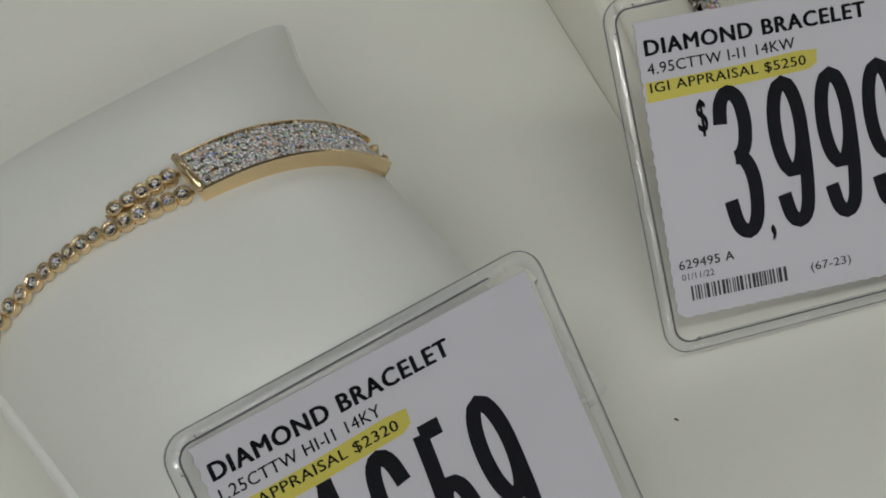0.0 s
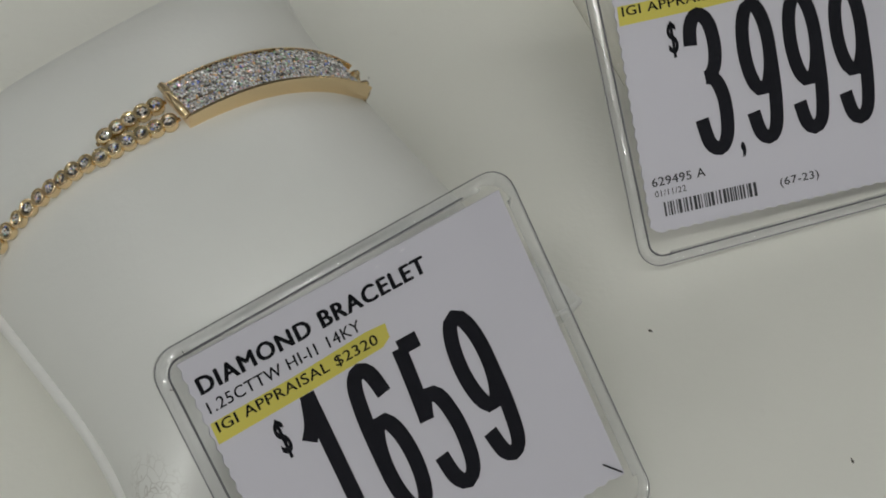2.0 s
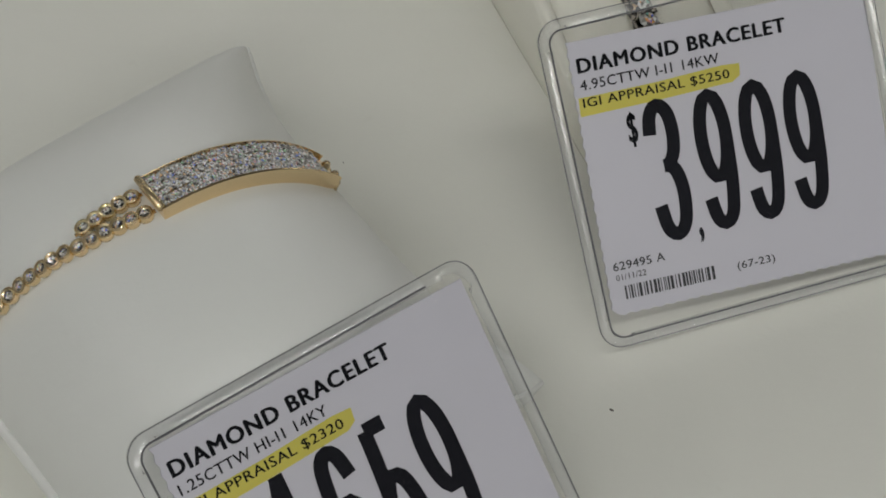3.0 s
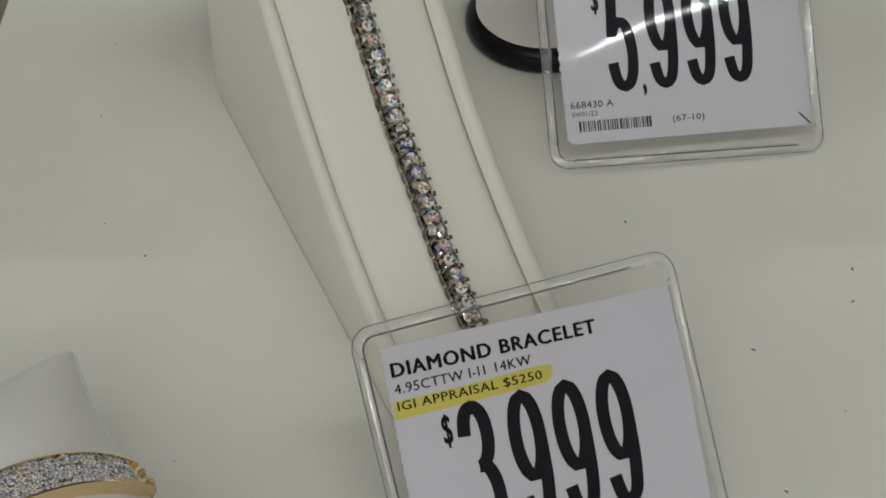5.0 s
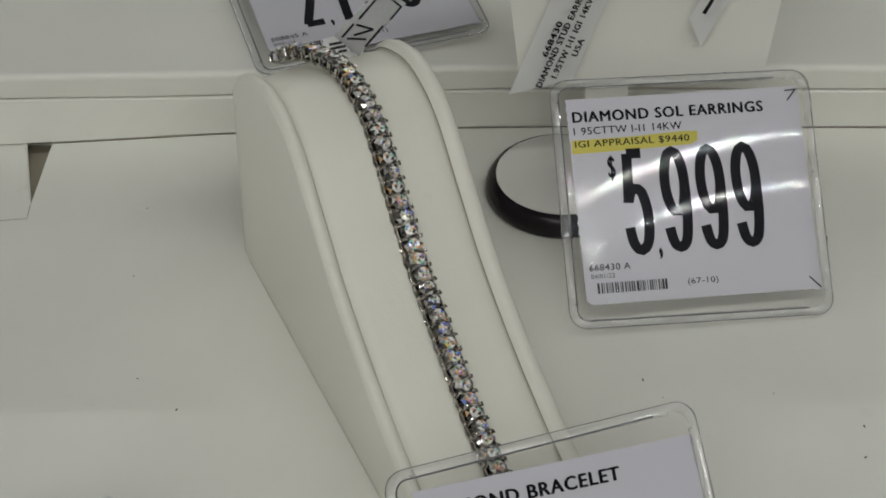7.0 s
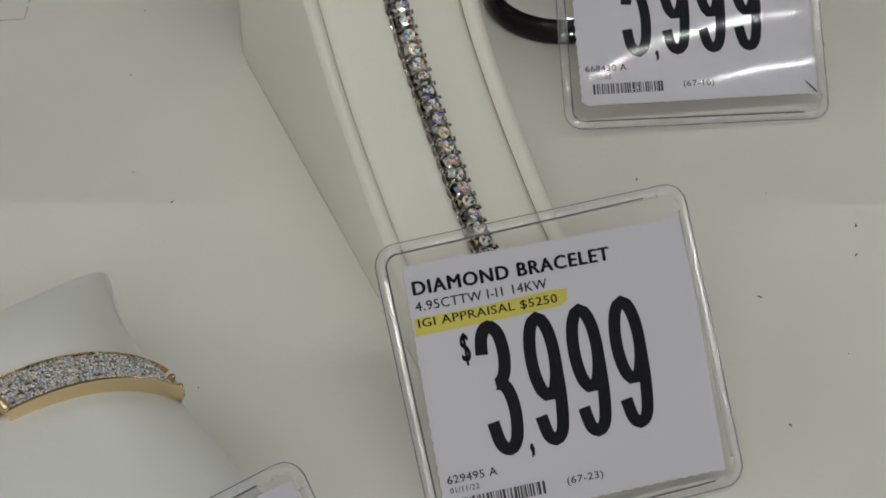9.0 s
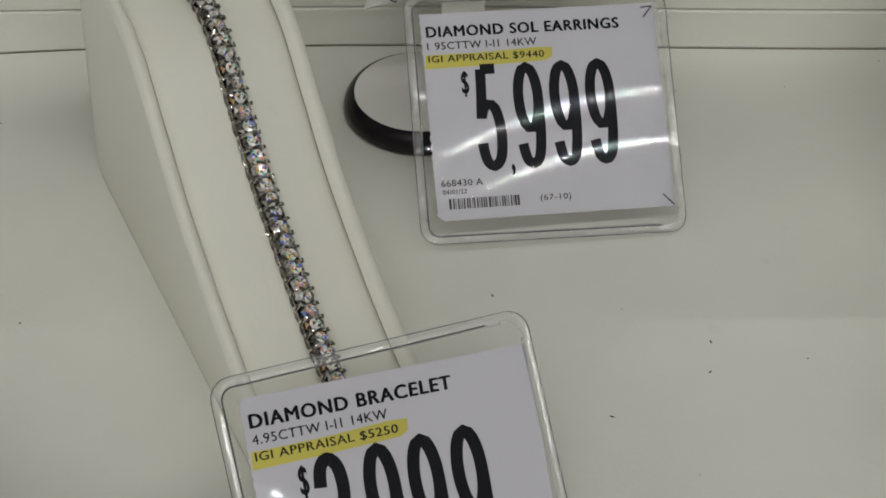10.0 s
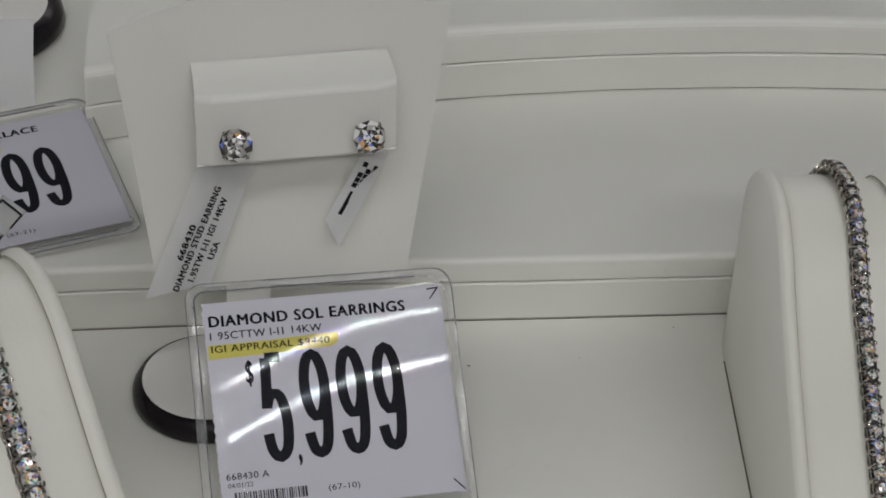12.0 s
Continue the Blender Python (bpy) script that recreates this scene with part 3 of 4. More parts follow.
def flat_basis(o, d):
    d = Vector((d[0], d[1], 0)).normalized()
    return basis(o, d, Vector((0, 0, 1)).cross(d)), d


M1, D1 = flat_basis((-0.09, 0.16, 0), (0.382, -0.924))
M2, D2 = flat_basis((18.09, 2.92, 0), (-0.084, -0.996))
ramp_display(M1, PROF_1, 0.004, 3.03, "cream leatherette bracelet ramp holding a white gold tennis bracelet")
ramp_display(M2, PROF_2, 0.016, 2.45, "cream leatherette bracelet ramp with a scuffed rim")


# ---- stones ----
def gem_mesh(r, name="stone", sides=8, rings=3):
    """A brilliant: table, crown and pavilion, every facet its own piece."""
    bm = bmesh.new()
    radii = {3: ((0.30, 0.345), (0.60, 0.33), (1.0, 0.0)), 4: ((0.24, 0.345), (0.50, 0.34), (0.76, 0.20), (1.0, 0.0))}[rings]
    loops = []
    for k, (f, h) in enumerate(radii):
        loops.append([Vector((f * r * math.cos((a + 0.5 * (k % 2)) * 2 * math.pi / sides), f * r * math.sin((a + 0.5 * (k % 2)) * 2 * math.pi / sides), h * r)) for a in range(sides)])
    mid, tip = Vector((0, 0, 0.35 * r)), Vector((0, 0, -0.85 * r))
    tris = []
    for a in range(sides):
        n = (a + 1) % sides
        tris.append((loops[0][a], loops[0][n], mid, 0))
        tris.append((loops[-1][a], tip, loops[-1][n], 1))
        for k in range(len(loops) - 1):
            p, q = loops[k], loops[k + 1]
            m = a if k % 2 == 0 else n
            side = int(k == len(loops) - 2 and rings == 3)
            tris.append((p[a], q[m], p[n], side))
            tris.append((q[m], q[(m + 1) % sides], p[n], side))
    for *tri, side in tris:
        bm.faces.new([bm.verts.new(p) for p in tri]).material_index = side
    bm.transform(Matrix.Scale(0.01, 4))
    for f in bm.faces:
        c = f.calc_center_median()
        f.normal_update()
        if f.normal.dot(c - Vector((0, 0, -0.1 * r / 100))) < 0:
            f.normal_flip()
    me = bpy.data.meshes.new(name)
    bm.to_mesh(me)
    bm.free()
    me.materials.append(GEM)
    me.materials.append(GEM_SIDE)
    return me


def along(pts, i, up_hint):
    """The pose of a link at point i of a line."""
    a, b = pts[max(i - 1, 0)], pts[min(i + 1, len(pts) - 1)]
    d = (b - a).normalized()
    side = up_hint.cross(d).normalized()
    up = d.cross(side)
    m = Matrix((d, side, up)).transposed().to_4x4()
    m.translation = pts[i] / 100
    return m


def basket_mesh(r):
    """A four-prong basket with arched sides, for one link."""
    bm = bmesh.new()
    for sy in (-1, 1):
        arch = [(-0.84 * r, sy * 1.10 * r, -0.02 * r), (-0.80 * r, sy * 1.10 * r, -0.70 * r), (0, sy * 1.08 * r, -1.05 * r), (0.80 * r, sy * 1.10 * r, -0.70 * r), (0.84 * r, sy * 1.10 * r, -0.02 * r)]
        tube(bm, arch, 0.15 * r, 5)
        for sx in (-1, 1):
            tube(bm, [(sx * 0.86 * r, sy * 0.98 * r, -0.6 * r), (sx * 0.76 * r, sy * 0.82 * r, 0.12 * r), (sx * 0.62 * r, sy * 0.60 * r, 0.30 * r)], [0.16 * r, 0.16 * r, 0.12 * r], 5)
    box(bm, -0.9 * r, 0.9 * r, -0.85 * r, 0.85 * r, -1.12 * r, -0.90 * r)
    bm.transform(Matrix.Scale(0.01, 4))
    bmesh.ops.recalc_face_normals(bm, faces=bm.faces)
    me = bpy.data.meshes.new("basket")
    bm.to_mesh(me)
    bm.free()
    me.materials.append(WHITEGOLD)
    return me


def tennis_bracelet(m, line, count, r, label):
    thing = empty("tennis_bracelet", m, label, "bracelet", "tennis bracelets")
    gem, cage = gem_mesh(r), basket_mesh(r)
    pts = [p + Vector((0, 0, 0.03)) for p in spline(line, count)]
    rng = random.Random(5)
    for i in range(count):
        pm = along(pts, i, Vector((0, 0, 1)) if abs((pts[min(i + 1, count - 1)] - pts[max(i - 1, 0)]).normalized().z) < 0.97 else Vector((1, 0, 0)))
        link = mesh_part("basket", cage, None, thing)
        link.matrix_local = pm @ pose(0, 0, 0, -9 + rng.uniform(-3, 3), 0, rng.uniform(-3, 3))
        stone = mesh_part("stone", gem, None, link)
        stone.matrix_local = pose(0, 0, 0, rng.uniform(-9, 9), rng.uniform(-9, 9), rng.uniform(0, 90))
    return thing


Y1 = 1.80
LINE_1 = [(0.0, 1.05, 5.02), (0.3, 1.15, 5.25), (0.75, 1.35, 5.46), (1.25, 1.55, 5.58), (1.9, 1.72, 5.60), (3.1, 1.80, 5.27), (4.3, Y1, 4.22), (5.3, Y1, 3.32), (6.6, Y1, 2.48), (8.2, Y1 - 0.03, 1.68), (9.8, Y1 - 0.03, 1.14)]
tennis_bracelet(M1, LINE_1, 41, 0.190, "white gold tennis bracelet of round diamonds on a cream ramp")
LINE_2 = [(0.05, 1.42, 5.1), (0.35, 1.48, 5.5), (0.75, 1.53, 5.78), (1.3, 1.57, 5.95), (2.1, 1.6, 6.05), (3.1, 1.62, 5.78), (4.2, 1.62, 5.05), (5.5, 1.64, 4.25), (7.3, 1.64, 3.32), (9.0, 1.66, 2.48), (10.2, 1.66, 1.85)]
tennis_bracelet(M2, LINE_2, 42, 0.15, "slim white gold tennis bracelet of small diamonds on a ramp")


# ---- the pillow with the gold bracelet ----
PC, PA, PB = Vector((-2.12, -14.29, 0)), Vector((0.63, -0.777, 0)), Vector((-0.777, -0.63, 0))
PL, PW, SEAM_Z, TOP_Z = 3.85, 3.75, 1.85, 4.42


def pillow_point(s, r, upper=True):
    """A point of the pillow's skin: s along it, r across, both -1 to 1."""
    ear = 1 + 0.05 * abs(s * r) ** 3 - 0.08 * abs(s * r) ** 8
    x = s * PL * (1 - 0.07 * (1 - r * r)) * ear
    y = r * PW * (1 - 0.175 * (1 - abs(s) ** 4.0)) * ear
    f = max(1 - abs(s) ** 3.0, 0) ** 0.5 * max(1 - abs(r) ** 2.2, 0) ** 0.70
    seam = SEAM_Z + 0.55 * (-s) * (1 if r < 0 else 0.3) * abs(r) ** 2
    puff = 0.26 * max(1 - max(abs(s), abs(r)) ** 12, 0) ** 0.5
    z = seam + puff + (TOP_Z - 0.26 - SEAM_Z) * f if upper else max(seam - puff - 2.4 * min(1.0, 1.5 * f), 0.02)
    return PC + PA * x + PB * y + Vector((0, 0, z))


pillow = empty("bracelet_pillow", Matrix.Identity(4), "plump white leatherette pillow with cracked skin and piped seam", "display pillow")
for upper in (True, False):
    bm = bmesh.new()
    n = 56
    rows = []
    for i in range(n + 1):
        s = math.sin((i / n - 0.5) * math.pi)
        row = []
        for j in range(n + 1):
            r = math.sin((j / n - 0.5) * math.pi)
            p = pillow_point(s, r, upper)
            edge = max(abs(s), abs(r))
            p.z += 0.05 * noise.noise(p * 0.7) * (1 - edge)
            row.append(p)
        rows.append(row)
    grid(bm, rows)
    part("upper_skin" if upper else "lower_skin", bm, PILLOW_SKIN, pillow, "soft white leatherette" if upper else "", smooth=True)
ring = [pillow_point(-1 + 2 * k / 30, 1) for k in range(31)]
turns = [(-1 + k / 15, -1) for k in range(31)] + [(1, -1 + k / 15) for k in range(31)]
turns = [(-1, 1 - k / 15) for k in range(30)] + turns
part("seam_edge", tube(bmesh.new(), [pillow_point(*q) for q in turns], 0.055, 8, False), PILLOW_SKIN, pillow, "thin closed seam round the pillow", smooth=True)
part("piping", tube(bmesh.new(), ring, 0.12, 8, False), PILLOW_SKIN, pillow, "thin white piping along the seam", smooth=True)


def over(s, r, lift):
    p = pillow_point(s, r)
    a, b = pillow_point(s + 0.02, r) - p, pillow_point(s, r + 0.02) - p
    n = a.cross(b).normalized()
    return p + lift * (n if n.z > 0 else -n), (n if n.z > 0 else -n)


gold = empty("gold_bracelet", Matrix.Identity(4), "yellow gold bracelet with diamond bar and bezel chain on pillow", "bracelet")
S0 = -0.095


def bar_at(k):
    """The bar's middle line, k from its chain end (0) to the far end (1)."""
    r = 0.02 - 0.88 * k
    p, n = over(S0 + 0.03 * k, r, 0.20)
    q, _ = over(S0 + 0.03 * (k + 0.02), r - 0.88 * 0.02, 0.20)
    d = (q - p).normalized()
    return p, n, d, n.cross(d).normalized()


HALF = 0.33
bm = bmesh.new()
rows = []
for i in range(31):
    p, n, d, w = bar_at(i / 30)
    trim, deep = 1 - 0.22 * (i / 30) ** 7, 1 - 0.45 * (i / 30) ** 4
    rows.append([p + w * (a * HALF * trim) + n * (b * deep if b < -0.1 else b) for a, b in ((-1.04, -0.32), (-1.09, -0.20), (-1.07, 0.04), (-0.98, 0.05), (-0.96, -0.03), (0.96, -0.03), (0.98, 0.05), (1.07, 0.04), (1.09, -0.20), (1.04, -0.32))])
vs = grid(bm, rows)
for v in vs:
    bm.edges.get((v[0], v[-1])) or bm.edges.new((v[0], v[-1]))
for a, b in zip(vs, vs[1:]):
    bm.faces.new((a[0], b[0], b[-1], a[-1]))
bm.faces.new(vs[0])
bm.faces.new(vs[-1][::-1])
bar = part("bar", bm, GOLD, gold, "curved polished gold bar frame")
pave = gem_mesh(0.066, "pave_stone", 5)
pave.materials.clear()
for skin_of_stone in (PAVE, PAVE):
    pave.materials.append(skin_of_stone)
rng = random.Random(9)
for i in range(34):
    for j in range(6):
        k = (i + 0.5 + (0.5 if j % 2 else 0)) / 36.5
        p, n, d, w = bar_at(k)
        q = p + w * ((j - 2.5) * 0.106 * (1 - 0.22 * k ** 7) + rng.uniform(-0.018, 0.018)) + n * 0.01
        m = Matrix((d, n.cross(d), n)).transposed().to_4x4()
        m.translation = q / 100
        st = mesh_part("stone", pave, None, bar)
        st.matrix_local = m @ pose(0, 0, 0, rng.uniform(-16, 16), rng.uniform(-16, 16), rng.uniform(0, 60))
p, n, d, w = bar_at(0.0)
part("end_rib", tube(bmesh.new(), [p - w * 0.34 + n * 0.06, p + w * 0.34 + n * 0.06], 0.06, 8), GOLD, bar, smooth=True)
p, n, d, w = bar_at(1.0)
for k in (-0.12, 0.12):
    part("hinge_link", tube(bmesh.new(), [p + w * k, p + w * k + d * 0.18 - n * 0.1, p + w * k + d * 0.3 - n * 0.3], 0.07, 8), GOLD, gold, smooth=True)


def bezel_meshes(r):
    bm = bmesh.new()
    n = 14
    prof = [(0.80, -1.0), (1.0, -0.8), (1.02, 0.05), (0.92, 0.20), (0.74, 0.20), (0.64, 0.02), (0.0, 0.0)]
    rings = [[bm.verts.new((a * r * math.cos(k * 2 * math.pi / n), a * r * math.sin(k * 2 * math.pi / n), b * r)) for k in range(n)] for a, b in prof[:-1]]
    for a, b in zip(rings, rings[1:]):
        for k in range(n):
            bm.faces.new((a[k], a[(k + 1) % n], b[(k + 1) % n], b[k]))
    bm.faces.new(rings[0])
    bm.faces.new(rings[-1])
    tube(bm, [(-1.25 * r, 0, -0.5 * r), (1.25 * r, 0, -0.5 * r)], 0.28 * r, 6)
    bm.transform(Matrix.Scale(0.01, 4))
    bmesh.ops.recalc_face_normals(bm, faces=bm.faces)
    me = bpy.data.meshes.new("bezel")
    bm.to_mesh(me)
    bm.free()
    me.materials.append(GOLD)
    for f in me.polygons:
        f.use_smooth = len(f.vertices) == 4
    return me


BEZ_R = 0.124
bezel, small = bezel_meshes(BEZ_R), gem_mesh(BEZ_R * 0.64, "bezel_stone")


def bezel_run(path):
    """Bezel links along (s, r) points of the pillow's skin."""
    for i, (s, r) in enumerate(path):
        p, n = over(s, r, 0.14)
        s2, r2 = path[min(i + 1, len(path) - 1)]
        s1, r1 = path[max(i - 1, 0)]
        d = (over(s2, r2, 0.14)[0] - over(s1, r1, 0.14)[0]).normalized()
        n = (n - d * n.dot(d)).normalized()
        m = Matrix((d, n.cross(d), n)).transposed().to_4x4()
        m.translation = p / 100
        link = mesh_part("bezel_link", bezel, None, gold)
        link.matrix_local = m @ pose(0, 0, 0, rng.uniform(-8, 8), rng.uniform(-8, 8), 0)
        st = mesh_part("stone", small, None, link)
        st.matrix_local = pose(0, 0, 0.04 * BEZ_R / 100, 0, 0, rng.uniform(0, 60))


def lane(r):
    """How far along the pillow the chain lies at r."""
    return S0 - 0.14 * (r - 0.02) if r < 0.41 else S0 - 0.052 - 0.265 * (r - 0.41)


bezel_run([(lane(0.085 + 0.060 * i) + 0.052 - 0.004 * i, 0.085 + 0.060 * i) for i in range(6)])
bezel_run([(lane(0.080 + 0.060 * i) - 0.050 + 0.004 * i, 0.080 + 0.060 * i) for i in range(5)])
bezel_run([(lane(0.445 + 0.052 * i) + 0.015, 0.445 + 0.052 * i) for i in range(10)])
for i in range(3):
    p, n = over(lane(0.95), 0.945 + 0.025 * i, 0.14)
    u, v = PA, n.cross(PA)
    if i % 2:
        u = (u + n).normalized()
    ringp = [p + 0.20 * (math.cos(a) * u + math.sin(a) * v) for a in (k * math.pi / 8 for k in range(16))]
    part("clasp_ring", tube(bmesh.new(), ringp, 0.045, 6, True), GOLD, gold, smooth=True)


# ---- the earring stand ----
stand = empty("earring_stand", Matrix.Identity(4), "off-white earring display panel with arched top and raised block", "earring stand")


def panel_y(z):
    return 2.5 + 0.13 * (z - 6.5)


bm = bmesh.new()
arch = [(4.98, 8.72), (5.6, 9.02), (6.77, 9.40), (7.6, 9.56), (8.5, 9.63), (9.4, 9.58), (10.23, 9.48), (11.0, 9.32), (11.66, 9.14)]
outline = arch + [(11.25, 6.3), (10.86, 3.55), (10.80, 3.12), (5.70, 3.12), (5.67, 3.52), (5.33, 6.3)]
k = len(outline)
front = [bm.verts.new((x, panel_y(z), z)) for x, z in outline]
rear = [bm.verts.new((x, panel_y(z) + 0.18, z + 0.02)) for x, z in outline]
bm.faces.new(front)
bm.faces.new(rear[::-1])
for i in range(k):
    bm.faces.new((front[i], front[(i + 1) % k], rear[(i + 1) % k], rear[i]))
bmesh.ops.bevel(bm, geom=[e for e in bm.edges], offset=0.03, segments=2, affect="EDGES")
part("panel", bm, PANEL_SKIN, stand, "off-white board with arched top")
part("post", box(bmesh.new(), 7.10, 8.00, 2.09, 2.27, 0.54, 3.3, 0.02, 2), PANEL_SKIN, stand, "off-white post behind the card")
# block with a rounded sloping top, set a little askew
bm = bmesh.new()
rows = []
for k in range(13):
    f = k / 12
    x, lift = 6.63 + 3.90 * f, 0.30 * f
    nip = 0.10 * max(0, abs(2 * f - 1) - 0.9) / 0.1
    prof = [(2.55, 6.28), (1.76, 6.28), (1.70 + nip, 6.31), (1.69 + nip, 6.36), (1.80 + nip, 7.62)]
    prof += [(1.80 + nip + 0.30 * (1 - math.cos(a)), 7.62 + 0.20 * math.sin(a)) for a in (0.2, 0.45, 0.7, 0.95)]
    prof += [(2.40, 7.92), (2.66, 8.05), (2.70, 8.08)]
    rows.append([(x - 0.16 * max(0, z - 7.8) / 0.6 * (1 if f < 0.5 else 2.0), y, z + lift * (0.8 if z > 8 else 1.0)) for y, z in prof])
vs = grid(bm, rows)
bm.faces.new(vs[0])
bm.faces.new(vs[-1][::-1])
part("block", bm, PANEL_SKIN, stand, "wrapped off-white earring block")
# round foot
bm = bmesh.new()
prof = [(1.58, 0.0), (1.67, 0.12), (1.66, 0.32), (1.56, 0.50), (1.44, 0.56)]


def lathe(bm, prof, cx, cy, cz=0.0, n=48, cap=True):
    rings = [[bm.verts.new((cx + r * math.cos(k * 2 * math.pi / n), cy + r * math.sin(k * 2 * math.pi / n), cz + z)) for k in range(n)] for r, z in prof]
    for a, b in zip(rings, rings[1:]):
        for k in range(n):
            bm.faces.new((a[k], a[(k + 1) % n], b[(k + 1) % n], b[k]))
    if cap:
        bm.faces.new(rings[0][::-1])
        bm.faces.new(rings[-1])
    return bm


part("foot", lathe(bm, prof, 6.68, 2.33), BLACK, stand, "round black lacquered foot", smooth=True)
part("foot_pad", lathe(bmesh.new(), [(1.44, 0.48), (1.44, 0.575), (1.39, 0.59)], 6.68, 2.33), PAD, stand, "white pad inlaid in the foot")

for x, y, z, tilt in ((7.40, 1.50, 6.92, -6), (9.99, 1.52, 7.02, 14)):
    ear = empty("stud_earring", at(x, y, z, 66, 0, tilt), "round diamond stud earring in white gold prongs", "earring", "pair of stud earrings")
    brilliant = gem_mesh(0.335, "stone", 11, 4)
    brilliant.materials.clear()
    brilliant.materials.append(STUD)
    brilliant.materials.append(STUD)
    mesh_part("stone", brilliant, None, ear)
    bm = bmesh.new()
    tube(bm, [(0, 0, -0.9), (0, 0, -0.15)], 0.045, 8)
    ringp = [(0.2 * math.cos(a), 0.2 * math.sin(a), -0.12) for a in (k * math.pi / 8 for k in range(16))]
    tube(bm, ringp, 0.035, 6, True)
    for k in range(4):
        a = math.pi / 4 + k * math.pi / 2
        tube(bm, [(0.14 * math.cos(a), 0.14 * math.sin(a), -0.2), (0.33 * math.cos(a), 0.33 * math.sin(a), 0.02), (0.27 * math.cos(a), 0.27 * math.sin(a), 0.10)], 0.04, 6)
    part("setting", bm, WHITEGOLD, ear, "white gold prongs and post", smooth=True)


def hang_tag(o, ux, vy, w, h, label, material, curl=0.0, corners=None):
    tag = empty("hang_tag", basis(o, ux, vy), label, "tag")
    bm = bmesh.new()
    rows = []
    for i in range(13):
        v = -h * i / 12
        rows.append([(u * w, v, curl * math.sin(i / 12 * math.pi) * (0.4 + u)) for u in (0, 0.25, 0.5, 0.75, 1)])
    if corners:
        inv = tag.matrix_world.inverted()
        tl, tr, br, bl = [inv @ (Vector(c) / 100) * 100 for c in corners]
        rows = [[tl.lerp(bl, i / 12).lerp(tr.lerp(br, i / 12), k / 4) + Vector((0, 0, curl * math.sin(i / 12 * math.pi))) for k in range(5)] for i in range(13)]
    grid(bm, rows)
    bmesh.ops.solidify(bm, geom=bm.faces[:], thickness=0.02)
    slip = part("slip", bm, material, tag)
    return tag, slip


# a slip with four printed lines running along it, tucked behind the block
LEAN = Vector((0.38, 0.13, 0.915))
top_l, top_r = Vector((6.57, 2.11, 5.96)), Vector((7.69, 2.12, 5.96))
tg, slip = hang_tag(top_l, (0.925, 0.0, -0.38), LEAN, 1.1, 3.0, "white paper stud earring tag with black print", PAPER, 0.0,
                    (top_l + LEAN * 0.35, top_r + LEAN * 0.35, (6.80, 1.80, 3.44), (5.46, 1.76, 3.10)))
for body, u, v0, v1 in (("668430", 0.45, -1.98, -1.13), ("DIAMOND STUD EARRING", 0.62, -2.68, -0.16), ("1.95TW I-I1 IGI 14KW", 0.83, -2.37, -0.35), ("USA", 1.03, -1.76, -1.33)):
    text("lettering", body, u, v0, u + (v1 - v0), v0 + 0.135, 0.03, INK, slip, 0.04, turn=90)
tg, slip = hang_tag((9.79, 2.13, 6.02), (0.89, 0.0, -0.45), (0.45, 0.10, 0.89), 0.5, 1.8, "grey-white folded paper earring tag", PAPER, 0.03,
                    ((9.95, 2.16, 6.36), (10.55, 2.18, 6.53), (9.42, 1.89, 4.17), (9.14, 1.98, 4.81)))
for k in range(5):
    for j in range(3):
        if (k * 2 + j * 3) % 5 != 1:
            part("print_patch", box(bmesh.new(), 0.10 + 0.115 * j, 0.20 + 0.115 * j, -0.48 + 0.125 * k, -0.37 + 0.125 * k, 0.045, 0.055), INK, slip, "dark printed patch")
for k in range(2):
    part("print_bar", box(bmesh.new(), 0.14 + 0.16 * k, 0.22 + 0.16 * k, -1.15, -0.58, 0.045, 0.055), INK, slip, "dark printed bar")


# ---- paper and foil tags at the tennis bracelet ----
tg, slip = hang_tag((1.68, 0.74, 5.20), (0.97, 0.10, 0.16), (0.05, 0.70, 0.71), 0.76, 0.46, "small white paper tag with printed bars", PAPER)
for k in range(3):
    part("print_bar", box(bmesh.new(), 0.12, 0.44, -0.17 - 0.09 * k, -0.12 - 0.09 * k, 0.02, 0.03), GREYINK, slip, "dark printed bar")
    part("print_bar", box(bmesh.new(), 0.52, 0.68, -0.13 - 0.12 * k, -0.06 - 0.12 * k, 0.02, 0.03), GREYINK, slip, "dark printed bar")
tg, slip = hang_tag((2.90, 1.21, 6.11), (0.76, -0.46, -0.46), (0.70, 0.50, 0.50), 0.63, 1.4, "grey foil tag with a dark frame", FOIL, 0.02,
                    ((2.90, 1.21, 6.11), (3.36, 0.97, 5.87), (2.41, 0.23, 5.13), (1.93, 0.52, 5.42)))
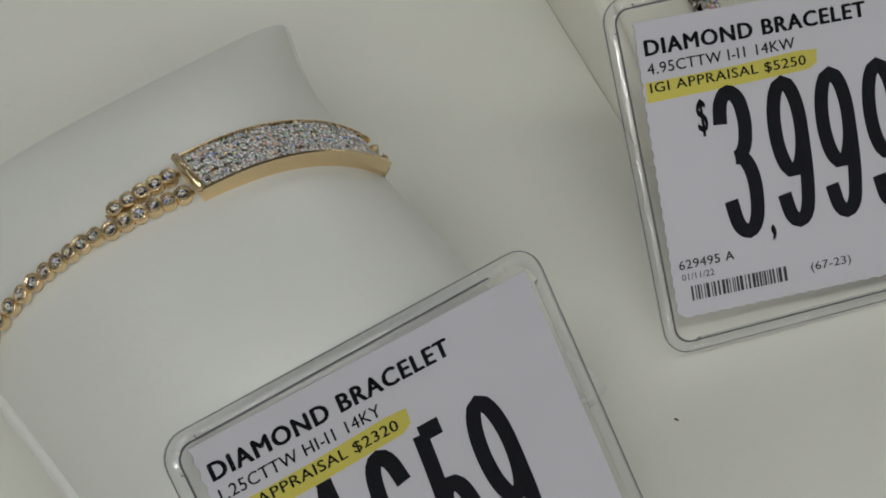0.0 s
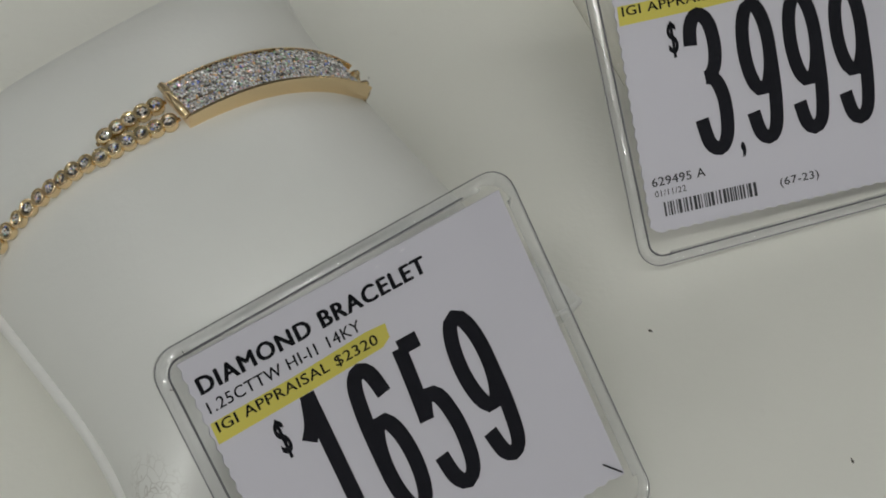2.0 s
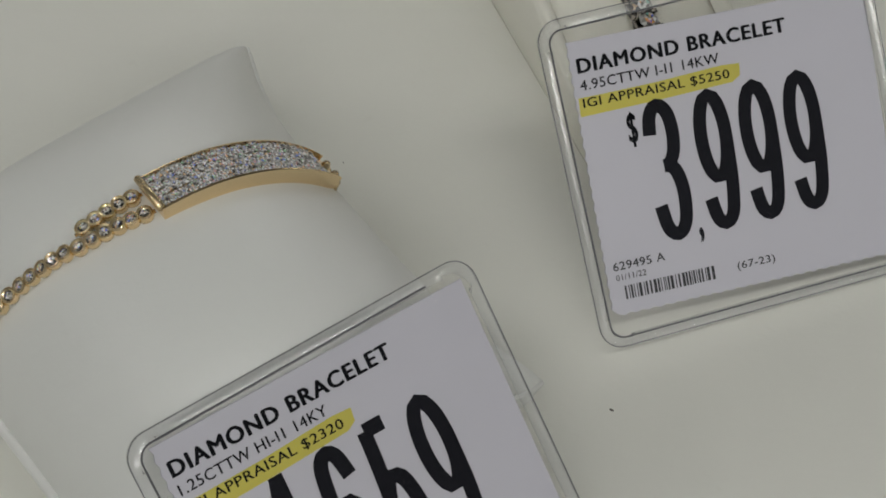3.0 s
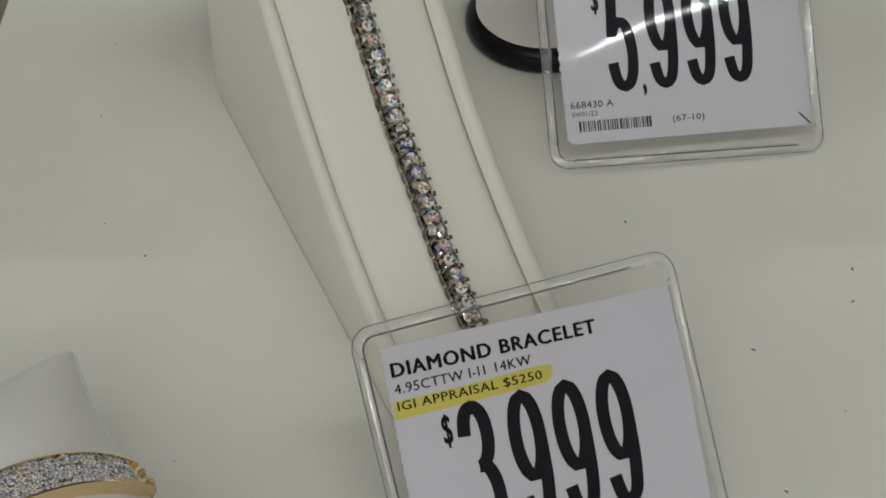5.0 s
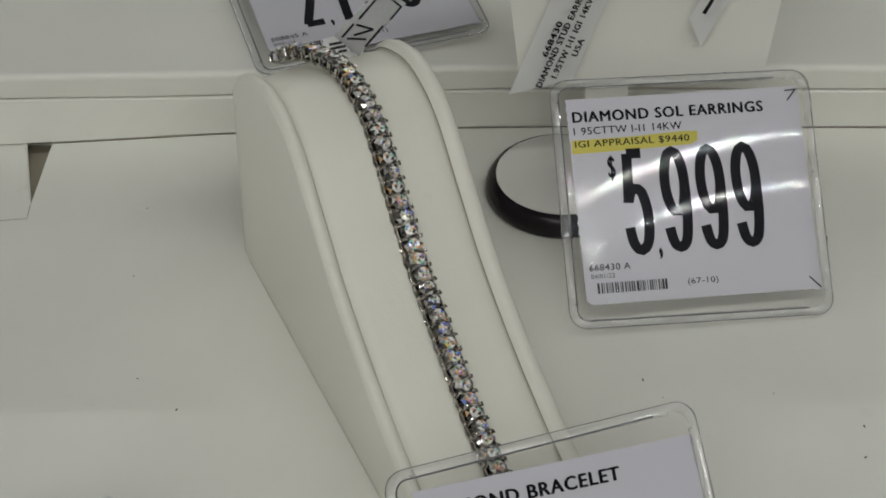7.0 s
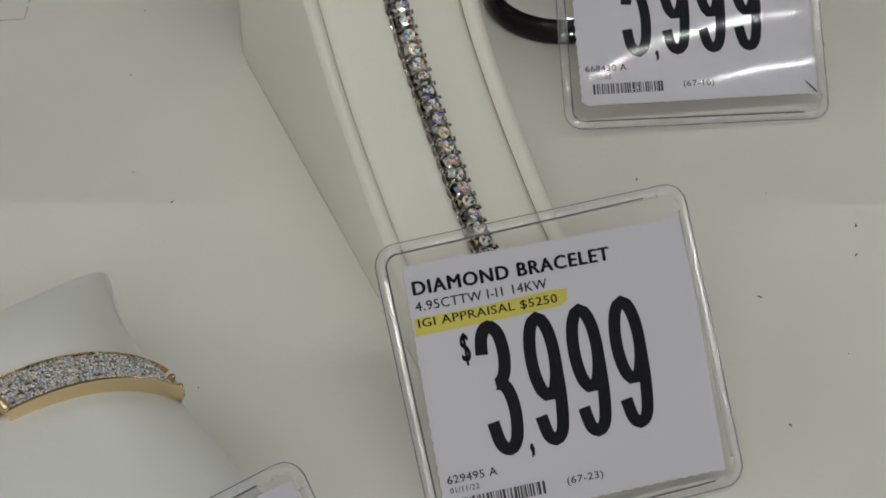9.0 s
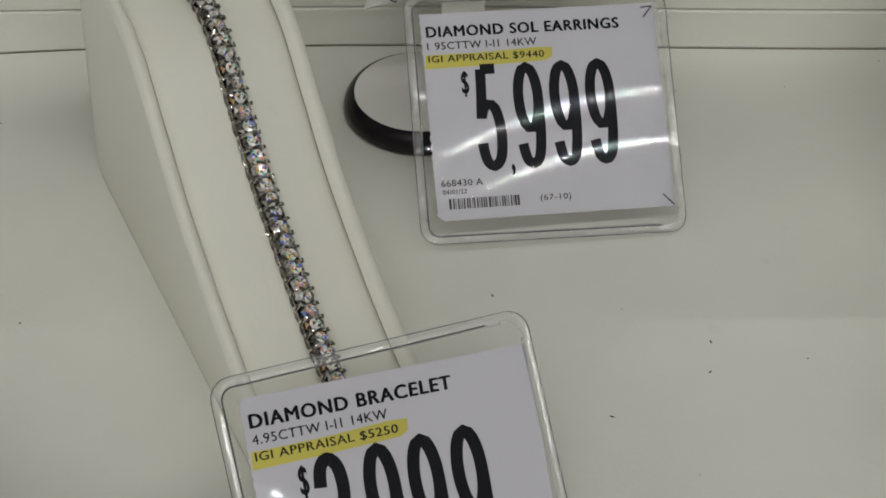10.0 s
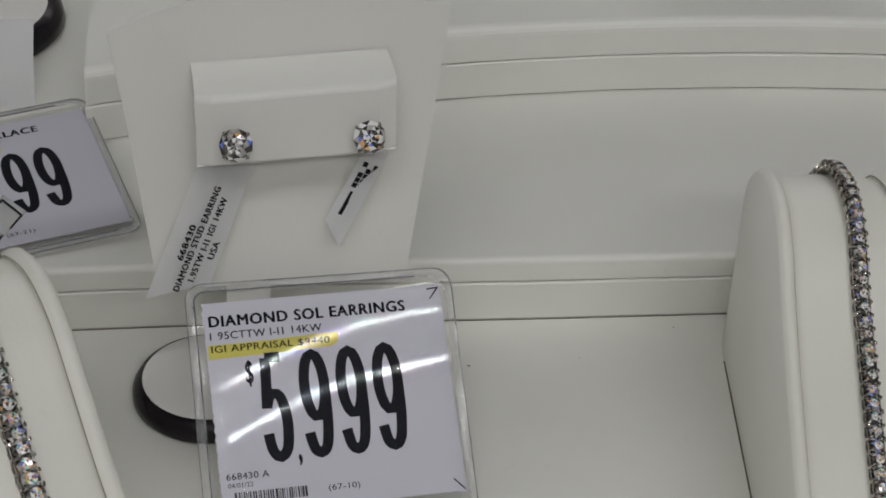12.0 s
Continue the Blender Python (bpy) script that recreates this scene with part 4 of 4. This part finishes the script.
for a, b, c, d in ((0.07, -0.08, 0.55, -0.08), (0.07, -0.08, 0.07, -0.80), (0.55, -0.08, 0.55, -0.42), (0.52, -0.60, 0.52, -1.15), (0.10, -0.92, 0.42, -0.78), (0.42, -0.78, 0.20, -1.12), (0.14, -1.25, 0.44, -1.02), (0.05, -0.95, 0.05, -1.30)):
    part("print_bar", tube(bmesh.new(), [(a, b, 0.045), (c, d, 0.045)], 0.022, 5), INK, slip, "dark printed line")

# ---- foot of another stand and a paper slip on the steps ----
foot = empty("stand_foot", at(0.35, 15.9, 1.66), "round black stand foot with a cream pad on a step", "stand foot")
part("foot", lathe(bmesh.new(), [(2.5, 0.0), (2.62, 0.15), (2.58, 0.42), (2.4, 0.62), (2.2, 0.66)], 0, 0), BLACK, foot, "round black lacquered foot", smooth=True)
part("foot_pad", lathe(bmesh.new(), [(2.2, 0.60), (2.2, 0.67), (2.12, 0.69)], 0, 0), PAD, foot, "cream pad inlaid in the foot")
tg, slip = hang_tag((0.60, 13.1, 3.42), (0.97, -0.1, 0.05), (-0.19, 0.53, 0.82), 1.9, 2.15, "plain white paper slip standing on the step", PAPER, curl=0.1)

# ---- dust ----
bm = bmesh.new()
rng = random.Random(12)
spots = [(10.22, -10.32), (12.14, -5.09), (12.03, -5.91), (10.05, -7.08), (7.98, -3.71), (-1.2, -4.42), (4.17, -14.51), (6.93, -16.76), (12.37, 3.06), (17.2, 4.2)]
spots += [(rng.uniform(-4, 22), rng.uniform(-20, 4)) for _ in range(26)]
for i, (x, y) in enumerate(spots):
    r = 0.034 if i < 9 else rng.uniform(0.012, 0.03)
    made = bmesh.ops.create_icosphere(bm, subdivisions=1, radius=r)["verts"]
    turn = rng.uniform(0, 3.1)
    for v in made:
        a, b = v.co.x * rng.uniform(0.8, 2.0), v.co.y * rng.uniform(0.4, 0.9)
        v.co = Vector((x + a * math.cos(turn) - b * math.sin(turn), y + a * math.sin(turn) + b * math.cos(turn), 0.004 + abs(v.co.z) * 0.4))
dust = part("dust_specks", bm, DUST)
tagged(dust, "fine dark dust specks scattered on the white floor", "dust", kind="stuff")
